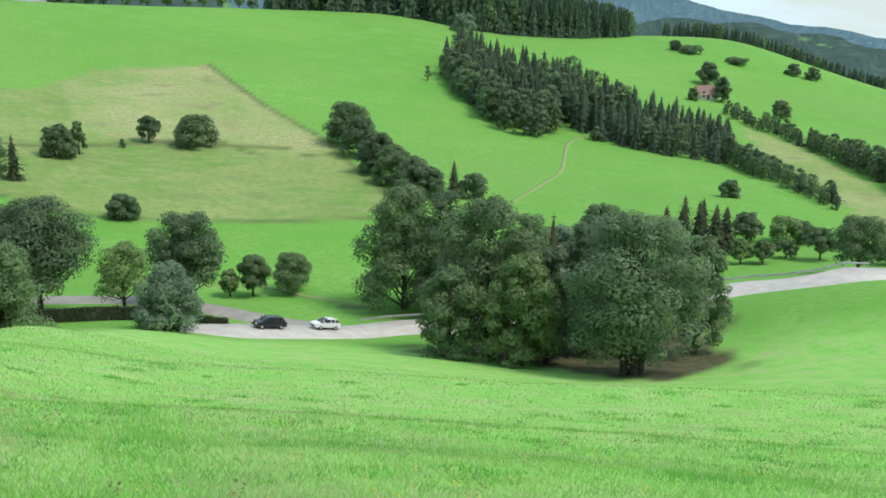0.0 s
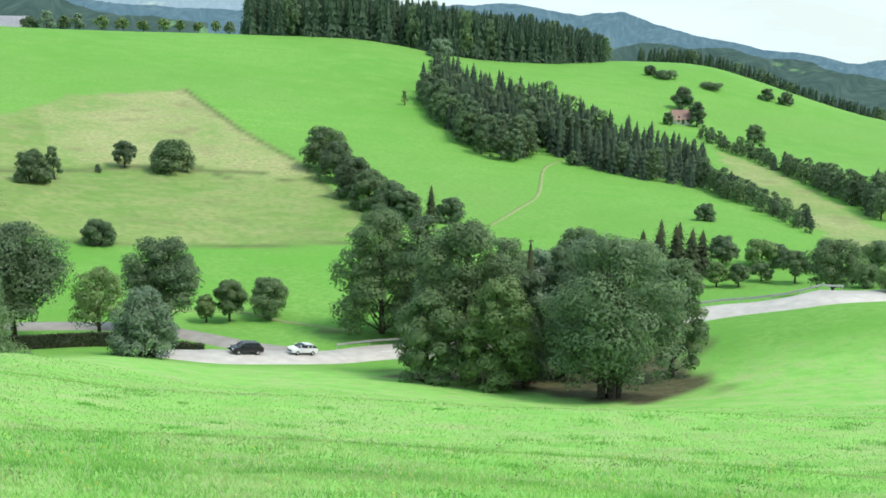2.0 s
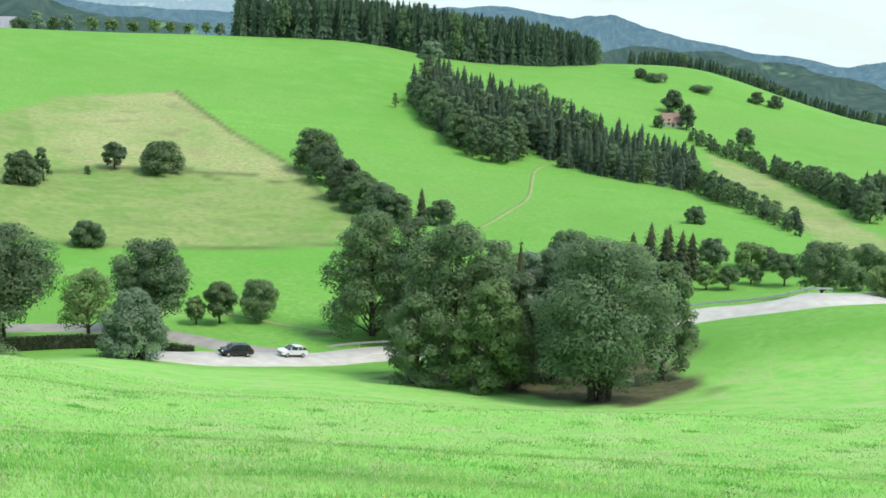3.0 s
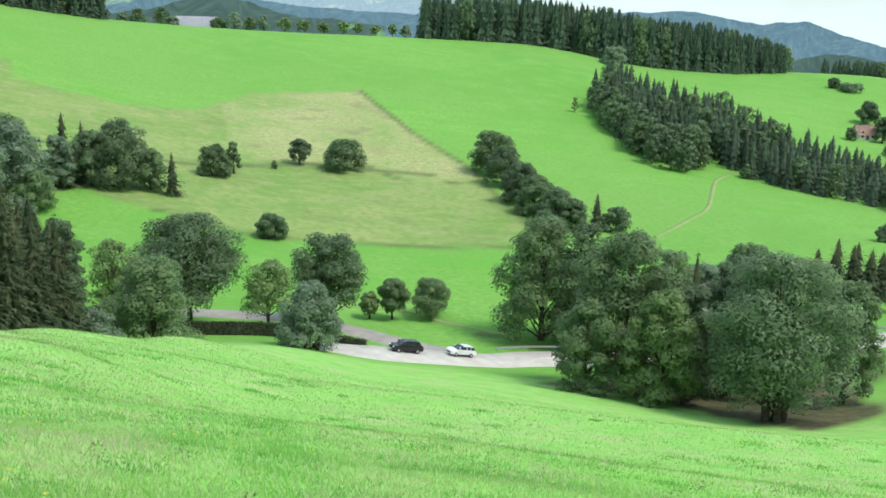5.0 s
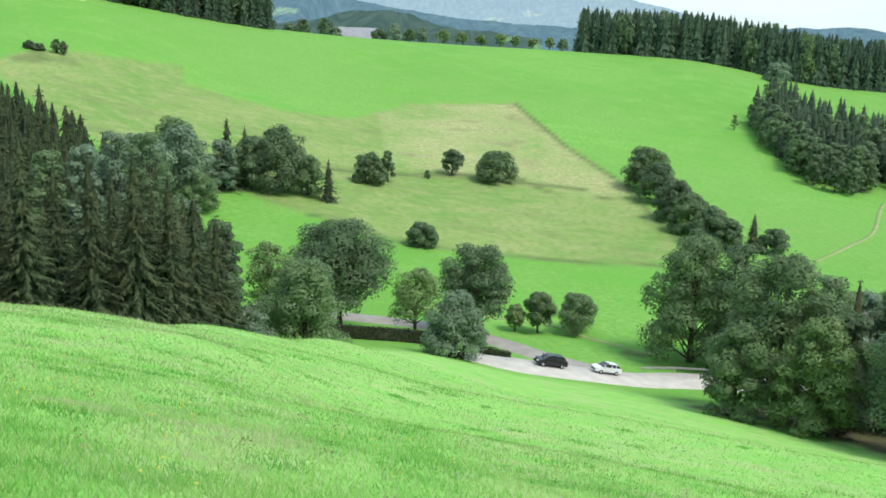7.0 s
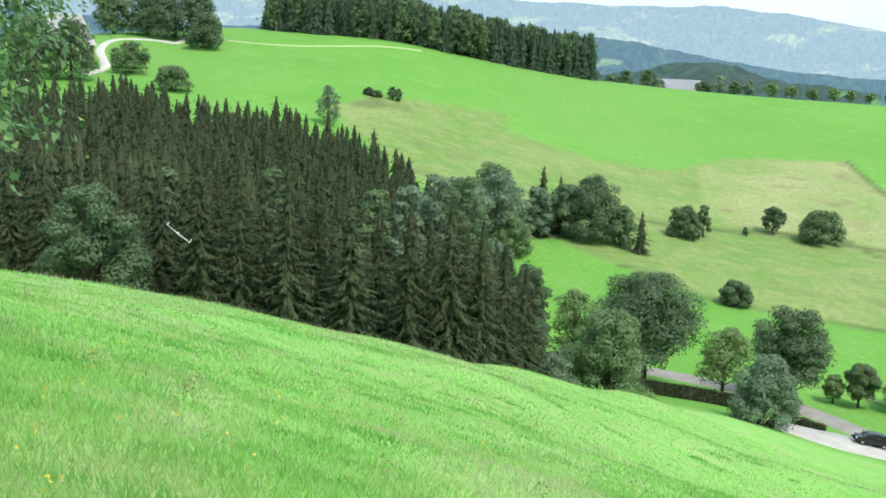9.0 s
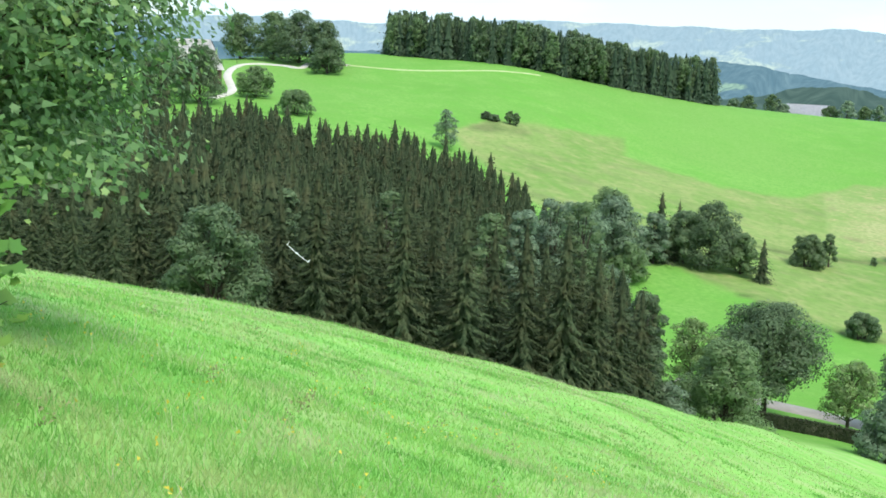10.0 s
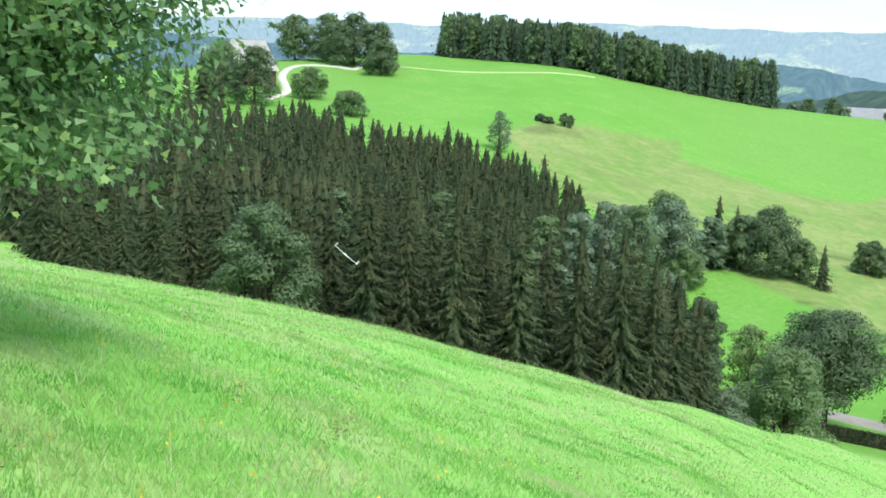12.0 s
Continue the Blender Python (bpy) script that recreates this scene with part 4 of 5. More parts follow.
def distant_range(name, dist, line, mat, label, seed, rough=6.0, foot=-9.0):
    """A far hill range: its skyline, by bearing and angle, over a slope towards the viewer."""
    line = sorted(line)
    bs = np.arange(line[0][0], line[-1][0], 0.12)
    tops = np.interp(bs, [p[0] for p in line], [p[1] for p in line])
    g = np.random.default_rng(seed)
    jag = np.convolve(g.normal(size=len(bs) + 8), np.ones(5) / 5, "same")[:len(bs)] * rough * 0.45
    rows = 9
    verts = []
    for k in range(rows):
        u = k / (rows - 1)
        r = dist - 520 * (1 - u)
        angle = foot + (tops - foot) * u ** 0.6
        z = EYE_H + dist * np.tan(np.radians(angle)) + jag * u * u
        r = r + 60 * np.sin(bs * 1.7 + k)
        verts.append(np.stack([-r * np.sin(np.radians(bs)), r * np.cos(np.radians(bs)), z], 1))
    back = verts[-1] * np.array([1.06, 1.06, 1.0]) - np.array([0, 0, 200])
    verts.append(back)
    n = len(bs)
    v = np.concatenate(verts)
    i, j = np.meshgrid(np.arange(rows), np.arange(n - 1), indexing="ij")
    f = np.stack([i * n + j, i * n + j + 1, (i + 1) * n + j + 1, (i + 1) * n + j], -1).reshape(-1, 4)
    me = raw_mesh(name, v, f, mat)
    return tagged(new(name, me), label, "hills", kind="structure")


# The blue and paleness here are distance haze put into the colours.
M_FAR = hazed_backdrop_material("hazy_blue_range", (0.38, 0.57, 0.69), (0.44, 0.62, 0.73), (0.60, 0.79, 0.75), 0.0036, 0.57, 0.63)
M_BLUE_HAZE = hazed_backdrop_material("blue_wooded_range", (0.13, 0.26, 0.34), (0.21, 0.36, 0.43), (0.36, 0.58, 0.46), 0.004, 0.62, 0.66)
M_NEARER = hazed_backdrop_material("wooded_hills", (0.075, 0.145, 0.135), (0.135, 0.225, 0.20), (0.24, 0.48, 0.24), 0.006, 0.66, 0.69)
distant_range("backdrop_far", 4350, [(-3, -1.2), (2, -0.6), (6, 0.4), (10, 1.2), (15.5, 2.16), (20, 2.6), (24, 2.5), (31, 2.6), (37, 2.65), (43, 2.2), (49, 2.3), (54, 2.2), (62, 1.9), (75, 1.5)], M_FAR, "far hills with pale fields, blue haze painted in", 1, 8)
distant_range("backdrop_blue", 4000, [(-36, -2.3), (-30, -2.4), (-23.6, -2.64), (-21.3, -3.07), (-19.3, -2.72), (-17.1, -2.5), (-13.8, -1.94), (-11.2, -1.31), (-9.5, -0.68), (-7.3, -0.91), (-5.1, -0.54), (-4, -0.32), (0, -0.5), (5, -0.8)], M_BLUE_HAZE, "wooded range with blue haze painted in", 2, 6)
distant_range("backdrop_middle", 2500, [(9, -0.9), (15.2, -0.6), (18.3, -0.3), (21.9, 0.25), (23.9, 0.6), (25.9, 0.85), (32, 1.0), (40, 0.9), (48, 0.7), (56, 1.2), (70, 1.0)], M_BLUE_HAZE, "wooded hills beyond the meadow crest, blue haze painted in", 3, 5)
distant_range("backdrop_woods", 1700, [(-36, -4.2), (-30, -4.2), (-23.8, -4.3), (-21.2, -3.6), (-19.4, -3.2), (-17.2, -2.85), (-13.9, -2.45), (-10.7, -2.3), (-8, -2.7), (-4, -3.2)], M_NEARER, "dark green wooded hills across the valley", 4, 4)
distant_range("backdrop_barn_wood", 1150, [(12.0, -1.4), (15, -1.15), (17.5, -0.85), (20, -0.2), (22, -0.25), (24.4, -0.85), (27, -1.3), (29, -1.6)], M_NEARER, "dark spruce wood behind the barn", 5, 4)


# ---------------------------------------------------------------- row of young trees and the barn on the crest
M_RENDER = plain_material("white_render", (0.62, 0.56, 0.50), (0.72, 0.66, 0.60), 0.6, 0.85)
M_TILE_RED = plain_material("weathered_red_tiles", (0.48, 0.30, 0.25), (0.58, 0.40, 0.34), 1.5, 0.8, 0.2, 0.5, 0.05)
M_ROOF_GREY = plain_material("grey_sheet_roof", (0.56, 0.55, 0.60), (0.66, 0.65, 0.70), 0.8, 0.6, 0.3, 0.3, 0.03)
M_ROOF_BROWN = plain_material("brown_grey_tiles", (0.20, 0.17, 0.15), (0.28, 0.25, 0.22), 1.5, 0.8, 0.2, 0.5, 0.05)
M_ROOF_PALE = plain_material("pale_sheet_roof", (0.60, 0.57, 0.56), (0.72, 0.69, 0.68), 0.8, 0.6, 0.3, 0.3, 0.03)
M_TIMBER = plain_material("dark_timber", (0.09, 0.06, 0.045), (0.17, 0.12, 0.09), 1.0, 0.85, 0.2, 0.4, 0.02)
M_GLASS = plain_material("window_glass", (0.03, 0.035, 0.04), (0.05, 0.055, 0.06), 1.0, 0.1, 0.6, 0)


def box(bm, x0, y0, z0, x1, y1, z1):
    c = [bm.verts.new(p) for p in ((x0, y0, z0), (x1, y0, z0), (x1, y1, z0), (x0, y1, z0), (x0, y0, z1), (x1, y0, z1), (x1, y1, z1), (x0, y1, z1))]
    for f in ((0, 3, 2, 1), (4, 5, 6, 7), (0, 1, 5, 4), (1, 2, 6, 5), (2, 3, 7, 6), (3, 0, 4, 7)):
        bm.faces.new([c[k] for k in f])


def house(name, x, y, turn, long, wide, eaves, ridge, wall_mat, roof_mat, label, windows, hip=0.0):
    """A gabled farm building: walls, overhanging roof with thickness, windows with frames, a door."""
    ob = new(name)
    ob.matrix_basis = Matrix.Translation((x, y, float(ground(x, y)) - 0.6)) @ pose(0, 0, 0, 0, 0, turn)
    bm = bmesh.new()
    a, b = long / 2, wide / 2
    ring = [bm.verts.new(p) for p in ((-a, -b, 0), (a, -b, 0), (a, b, 0), (-a, b, 0), (-a, -b, eaves), (a, -b, eaves), (a, b, eaves), (-a, b, eaves))]
    for f in ((0, 1, 5, 4), (2, 3, 7, 6)):
        bm.faces.new([ring[k] for k in f])
    g0, g1 = bm.verts.new((-a + hip * 0.6, 0, ridge - 0.25)), bm.verts.new((a - hip * 0.6, 0, ridge - 0.25))
    bm.faces.new([ring[0], ring[4], g0, ring[7], ring[3]])
    bm.faces.new([ring[1], ring[2], ring[6], g1, ring[5]])
    part("wall", bm, wall_mat, ob)
    bm = bmesh.new()
    o = 0.9
    drop = (ridge - eaves) * o / b
    for lift in (0.0,):
        outer = [bm.verts.new(p) for p in ((-a - o, -b - o, eaves - drop), (a + o, -b - o, eaves - drop), (a + o - hip, 0, ridge), (-a - o + hip, 0, ridge), (a + o, b + o, eaves - drop), (-a - o, b + o, eaves - drop))]
        bm.faces.new([outer[k] for k in (0, 1, 2, 3)])
        bm.faces.new([outer[k] for k in (3, 2, 4, 5)])
    bmesh.ops.solidify(bm, geom=bm.faces[:], thickness=0.3)
    part("roof", bm, roof_mat, ob)
    for wx, wz in windows:
        bm = bmesh.new()
        box(bm, wx - 0.6, -b - 0.08, wz, wx + 0.6, -b - 0.02, wz + 1.3)
        win = part("window", bm, M_RENDER, ob, "pale window frame")
        bm = bmesh.new()
        box(bm, wx - 0.48, -b - 0.11, wz + 0.12, wx + 0.48, -b - 0.085, wz + 1.18)
        part("pane", bm, M_GLASS, win)
    bm = bmesh.new()
    box(bm, -0.6, -b - 0.1, 0.5, 0.6, -b - 0.02, 2.6)
    part("door", bm, M_TIMBER, ob, "dark wooden door")
    return tagged(ob, label, "house")


house("barn", *at_bearing(21.7, 560), 10, 19, 9, 3.0, 7.6, M_TIMBER, M_ROOF_GREY, "long barn with a pale grey sheet roof on the crest", [(-6, 1.2), (6, 1.2)])
house("farmhouse", *at_bearing(-12.75, 476), 15, 7.5, 6.0, 3.4, 6.4, M_RENDER, M_TILE_RED, "small farmhouse with pink walls and red tiled roof", [(-2.2, 1.4), (2.2, 1.4), (-2.2, 3.0)])
house("farmhouse", *at_bearing(53.5, 404), 65, 18, 13, 7.0, 16.5, M_TIMBER, M_ROOF_PALE, "large farmhouse with a pale hipped roof among trees", [(-5, 2.0), (5, 2.0)], hip=3.5)
house("house", 22.0, 173.0, 20, 11, 9, 3.0, 7.6, M_RENDER, M_ROOF_BROWN, "valley house with brown roof hidden behind trees", [(-3, 1.4), (3, 1.4)])
for k, (b, r) in enumerate(((55.0, 345), (55.8, 352), (56.6, 340), (57.6, 350), (58.6, 356), (59.4, 338))):
    s = 1.0 + 0.12 * math.sin(k * 2.1)
    plant("spruce_tree", MID[k % 5], *at_bearing(b, r), "dark spruce in front of the hill farm", "spruce", "spruces by the farm", 50 * k, (s * 1.5, s * 1.5, s * 1.1))
for k, b in enumerate((17.2, 16.2, 15.2, 14.2, 13.4, 12.5, 11.6)):
    plant("broadleaf_tree", broad_meshes(300 + k, 7.8 - 0.7 * (k % 3) - 0.2 * k, 7.6 - 0.4 * k, 1.2, 8, 420, 0.7, M_LEAF_LIGHT), *at_bearing(b, 548), "young round tree in the row on the crest", "tree", "row on the crest", 30 * k)
for k, (b, h, w) in enumerate(((25.3, 6, 6), (24.6, 8, 8), (22.9, 5.5, 7), (20.6, 6.0, 8), (19.8, 9.5, 9), (19.0, 7.0, 8), (18.3, 8.5, 6), (23.4, 9.5, 8), (10.9, 6.5, 6))):
    plant("broadleaf_tree", broad_meshes(320 + k, h, w, 0.5, 9, 500, 0.75, M_LEAF if k % 2 else M_WILLOW), *at_bearing(b, 546), "garden tree beside the barn on the crest", "tree", "trees by the barn", 30 * k)

# ---------------------------------------------------------------- clipped hedge along the side road
M_HEDGE = leaf_material("hedge_leaves", (0.035, 0.045, 0.022), (0.075, 0.085, 0.045), None, 0.4, 0.7, 0.2)


def hedge(line, height, wide, label, seed):
    g = np.random.default_rng(seed)
    spots, normals, core_v, core_f = [], [], [], []
    for (x0, y0), (x1, y1) in zip(line, line[1:]):
        d = np.array([x1 - x0, y1 - y0], float)
        n = np.linalg.norm(d)
        d /= n
        s = np.array([-d[1], d[0]])
        count = int(n * 170)
        for _ in range(count):
            u, face = g.uniform(0, n), g.integers(3)
            o, h = ((wide / 2, g.uniform(0.05, height)), (-wide / 2, g.uniform(0.05, height)), (g.uniform(-wide / 2, wide / 2), height))[face]
            p = np.array([x0, y0]) + d * u + s * o
            spots.append((p[0], p[1], float(ground(*p)) + h + g.normal() * 0.07))
            normals.append((*(s * np.sign(o) * (face < 2)), 1.0 * (face == 2)))
        for q in (0.0, n):
            for o, h in ((wide * 0.4, -0.3), (wide * 0.4, height * 0.92), (-wide * 0.4, height * 0.92), (-wide * 0.4, -0.3)):
                p = np.array([x0, y0]) + d * q + s * o
                core_v.append((p[0], p[1], float(ground(*p)) + h))
        k = len(core_v) - 8
        core_f += [(k, k + 1, k + 5, k + 4), (k + 1, k + 2, k + 6, k + 5), (k + 2, k + 3, k + 7, k + 6), (k, k + 3, k + 2, k + 1), (k + 4, k + 5, k + 6, k + 7)]
    nrm = np.array(normals) + unit(g, len(normals)) * 0.5
    nrm /= np.linalg.norm(nrm, axis=1, keepdims=True)
    v, f = leaf_cards(g, np.array(spots), nrm, 0.16)
    ob = new("hedge")
    core = raw_mesh("core", core_v, core_f, M_HEDGE)
    for me in (core, raw_mesh("foliage", v, f, M_HEDGE)):
        new(me.name, me).parent = ob
    return tagged(ob, label, "hedge")


hedge([(-64, 128), (-58, 131), (-52, 133.5), (-46, 136), (-40, 138)], 1.8, 1.2, "low clipped dark hedge along the side road", 1)
hedge([(-36.5, 139.5), (-32, 140)], 1.3, 1.1, "short end of the clipped dark hedge", 2)

# ---------------------------------------------------------------- guard rails
M_STEEL = plain_material("galvanised_steel", (0.45, 0.46, 0.47), (0.58, 0.59, 0.60), 2.0, 0.45, 0.5, 0.1, 0.005, 0.6)


def guard_rail(spots, label):
    ob = new("guard_rail")
    verts, faces = [], []
    prof = ((0.0, 0.45), (0.07, 0.52), (0.0, 0.6), (0.07, 0.68), (0.0, 0.76))
    for x, y, z, sx, sy in spots:
        for o, h in prof:
            verts.append((x + sx * o, y + sy * o, z + h))
        for o, h in reversed(prof):
            verts.append((x + sx * (o + 0.03), y + sy * (o + 0.03), z + h))
    m = 2 * len(prof)
    for k in range(len(spots) - 1):
        for j in range(m):
            faces.append((k * m + j, k * m + (j + 1) % m, (k + 1) * m + (j + 1) % m, (k + 1) * m + j))
    o = new("rail", raw_mesh("rail", verts, faces, M_STEEL))
    o.parent = ob
    bm = bmesh.new()
    box(bm, -0.05, -0.05, -0.4, 0.05, 0.05, 0.74)
    post = bpy.data.meshes.new("post")
    bm.to_mesh(post)
    bm.free()
    post.materials.append(M_STEEL)
    for x, y, z, sx, sy in spots[::2]:
        o = new("post", post)
        o.parent = ob
        o.location = (x + sx * 0.12, y + sy * 0.12, z)
    return tagged(ob, label, "guard rail")


def beside(line, x0, x1, off):
    rows = []
    for p, q in zip(line, line[1:]):
        if x0 <= p.x <= x1:
            d = (q - p).normalized()
            s = Vector((-d.y, d.x, 0))
            if s.y < 0:
                s = -s
            w = p + s * off
            rows.append((w.x, w.y, max(float(ground(w.x, w.y)), p.z - 0.1), s.x, s.y))
    return rows


guard_rail(beside(road_line, 28, 63, 4.0), "galvanised steel guard rail along the valley road")
guard_rail(beside(road_line, -12, 8, 4.0), "galvanised steel guard rail at the road bend")
bm = bmesh.new()
for x0, x1 in ((-7.5, -5.0), (-1.0, 1.5)):
    pts = [(p, q) for p, q in zip(road_line, road_line[1:]) if x0 <= p.x <= x1]
    for p, q in pts:
        d = (q - p).normalized()
        s = Vector((-d.y, d.x, 0)) * 0.09
        za, zb = p.z + 0.037, q.z + 0.037
        bm.faces.new([bm.verts.new((w.x, w.y, z)) for w, z in ((p - s, za), (p + s, za), (q + s, zb), (q - s, zb))])
tagged(part("road_marking", bm, M_LINE), "white broken centre line on the road", "road marking", kind="structure")

# ---------------------------------------------------------------- cars
M_WHITE_CAR = plain_material("white_car_paint", (0.72, 0.73, 0.75), (0.78, 0.79, 0.80), 1.0, 0.25, 0.5, 0)
M_BLACK_CAR = plain_material("black_car_paint", (0.012, 0.012, 0.015), (0.02, 0.02, 0.024), 1.0, 0.2, 0.5, 0)
M_TYRE = plain_material("tyre_rubber", (0.02, 0.02, 0.02), (0.035, 0.035, 0.035), 8.0, 0.9)
M_RIM = plain_material("alloy_rim", (0.45, 0.45, 0.46), (0.55, 0.55, 0.56), 3.0, 0.35, 0.5, 0, 0, 0.7)
M_LAMP = plain_material("lamp_lens", (0.7, 0.7, 0.68), (0.8, 0.8, 0.78), 3.0, 0.2, 0.5, 0)
M_REAR = plain_material("rear_lamp_lens", (0.4, 0.02, 0.02), (0.5, 0.03, 0.03), 3.0, 0.25, 0.5, 0)


def extrude_profile(profile, half, tuck):
    """A body from a side outline (along, up), narrowing towards the top."""
    bm = bmesh.new()
    top = max(p[1] for p in profile)
    sides = []
    for sign in (-1, 1):
        sides.append([bm.verts.new((x, sign * (half - tuck * max(0, z - 0.9) / (top - 0.9 + 1e-6)), z)) for x, z in profile])
    n = len(profile)
    bm.faces.new(sides[0])
    bm.faces.new(sides[1][::-1])
    for k in range(n):
        bm.faces.new([sides[0][k], sides[1][k], sides[1][(k + 1) % n], sides[0][(k + 1) % n]])
    bmesh.ops.recalc_face_normals(bm, faces=bm.faces)
    bmesh.ops.bevel(bm, geom=bm.edges[:], offset=0.05, segments=2, affect="EDGES")
    return bm


def wheel_mesh(name, r0, r1, wide, mat):
    bm = bmesh.new()
    bmesh.ops.create_cone(bm, cap_ends=True, segments=20, radius1=r0, radius2=r1, depth=wide, matrix=pose(0, 0, 0, 90))
    bmesh.ops.bevel(bm, geom=[e for e in bm.edges if len(e.link_faces) == 2 and any(len(f.verts) > 4 for f in e.link_faces)], offset=0.03, segments=2, affect="EDGES")
    return bm


def on_road(x):
    """A place on the road's middle line, and its direction in degrees."""
    k = min(range(1, len(road_line) - 1), key=lambda j: abs(road_line[j].x - x))
    d = road_line[k + 1] - road_line[k - 1]
    return road_line[k], d, math.degrees(math.atan2(d.y, d.x))


def car(x, off, paint, length, tall, label):
    ob = new("car")
    a = length / 2
    p, d, turn = on_road(x)
    side = Vector((d.y, -d.x, 0)).normalized() * off
    rise = math.degrees(math.atan2(d.z, math.hypot(d.x, d.y)))
    ob.matrix_basis = Matrix.Translation(p + side + Vector((0, 0, 0.03))) @ pose(0, 0, 0, 0, rise, turn + 180)
    body = [(-a, 0.35), (-a + 0.05, 0.75), (-a + 0.35, 0.92), (-a + 1.05, 1.0), (a - 0.12, 1.02), (a, 0.8), (a, 0.35)]
    part("body", extrude_profile(body, 0.88, 0.02), paint, ob, smooth_faces=False)
    cabin = [(-a + 0.95, 0.98), (-a + 1.75, tall - 0.04), (-a + 2.3, tall), (a - 0.65, tall - 0.06), (a - 0.15, 1.0)]
    part("window_band", extrude_profile(cabin, 0.84, 0.16), M_GLASS, ob, "dark tinted car windows")
    roof = [(-a + 1.72, tall - 0.06), (-a + 2.3, tall + 0.01), (a - 0.65, tall - 0.04), (a - 0.5, tall - 0.14)]
    part("roof", extrude_profile(roof, 0.72, 0.0), paint, ob)
    for px in (-a + 1.3, -a + 2.45, a - 1.0):
        for sy in (-1, 1):
            bm = bmesh.new()
            box(bm, px - 0.05, sy * 0.80 - 0.02, 0.98, px + 0.05, sy * 0.80 + 0.03, 1.02)
            box(bm, px - 0.04, sy * 0.765 - 0.04, 1.0, px + 0.05, sy * 0.765 + 0.03, tall - 0.12)
            part("pillar", bm, paint, ob)
    for wx in (-a + 0.85, a - 0.85):
        for sy in (-1, 1):
            w = part("wheel", wheel_mesh("wheel", 0.32, 0.32, 0.2, M_TYRE), M_TYRE, ob, "black tyre")
            w.location = (wx, sy * 0.80, 0.32)
            rim = part("rim", wheel_mesh("rim", 0.2, 0.2, 0.22, M_RIM), M_RIM, w, "grey alloy rim")
    for sy in (-1, 1):
        bm = bmesh.new()
        box(bm, -a - 0.01, sy * 0.62 - 0.17, 0.66, -a + 0.2, sy * 0.62 + 0.17, 0.8)
        part("headlight", bm, M_LAMP, ob, "clear headlight")
        bm = bmesh.new()
        box(bm, a - 0.12, sy * 0.7 - 0.12, 0.75, a + 0.02, sy * 0.7 + 0.12, 1.0)
        part("rear_light", bm, M_REAR, ob, "red rear light")
        bm = bmesh.new()
        box(bm, -a + 1.35, sy * 0.97 - 0.09, 0.98, -a + 1.5, sy * 0.97 + 0.09, 1.12)
        part("mirror", bm, paint, ob)
    bm = bmesh.new()
    box(bm, -a - 0.02, -0.5, 0.42, -a + 0.06, 0.5, 0.58)
    part("grille", bm, M_TYRE, ob, "black grille")
    return tagged(ob, label, "car")


car(-17.5, 1.5, M_WHITE_CAR, 4.1, 1.5, "white hatchback driving on the valley road")
car(-24.2, 1.6, M_BLACK_CAR, 4.5, 1.62, "black estate car driving on the valley road")

# ---------------------------------------------------------------- model glider
M_FOAM = plain_material("white_foam", (0.80, 0.80, 0.80), (0.86, 0.86, 0.86), 4.0, 0.5, 0.3, 0)


def glider(x, y, z, turn, bank, pitch):
    ob = new("model_glider")
    ahead = Vector((x, y, 0)).normalized()
    right = Vector((ahead.y, -ahead.x, 0))
    span = (right * math.cos(radians(bank)) - Vector((0, 0, 1)) * math.sin(radians(bank))).normalized()
    up = span.cross(ahead).normalized()
    m = Matrix((span, ahead, up)).transposed().to_4x4()
    ob.matrix_basis = Matrix.Translation((x, y, z)) @ m @ pose(0, 0, 0, pitch, 0, turn)
    for sign in (-1, 1):
        bm = bmesh.new()
        rows = []
        for u in (0.0, 0.5, 1.0):
            chord, sweep = 0.25 - 0.09 * u, 0.24 * u
            px = sign * (0.02 + 0.55 * u)
            rows.append([bm.verts.new((px, -sweep - chord * c, h * chord + 0.03 * u)) for c, h in ((0, 0), (0.25, 0.07), (0.6, 0.05), (1.0, 0.0), (0.6, -0.02), (0.25, -0.04))])
        for r0, r1 in zip(rows, rows[1:]):
            for k in range(6):
                bm.faces.new([r0[k], r0[(k + 1) % 6], r1[(k + 1) % 6], r1[k]])
        for r0 in (rows[0], rows[-1]):
            bm.faces.new(r0)
        bmesh.ops.recalc_face_normals(bm, faces=bm.faces)
        part("wing", bm, M_FOAM, ob)
        bm = bmesh.new()
        rim = [(-0.22, -0.02), (-0.30, 0.14), (-0.42, 0.14), (-0.44, -0.02)]
        a = [bm.verts.new((sign * 0.565, py, pz + 0.03)) for py, pz in rim]
        b = [bm.verts.new((sign * 0.58, py, pz + 0.03)) for py, pz in rim]
        bm.faces.new(a)
        bm.faces.new(b[::-1])
        for k in range(4):
            bm.faces.new([a[k], b[k], b[(k + 1) % 4], a[(k + 1) % 4]])
        bmesh.ops.recalc_face_normals(bm, faces=bm.faces)
        part("tip_fin", bm, M_FOAM, ob)
    bm = bmesh.new()
    bmesh.ops.create_uvsphere(bm, u_segments=12, v_segments=8, radius=0.05, matrix=Matrix.Translation((0, -0.1, 0.01)) @ Matrix.Diagonal((0.9, 4.2, 0.9, 1)))
    part("fuselage", bm, M_FOAM, ob, smooth_faces=True)
    return tagged(ob, "small white model glider flying over the meadow", "model aircraft")


glider(-33.4, 30.0, -6.3, 0, 40, -6)


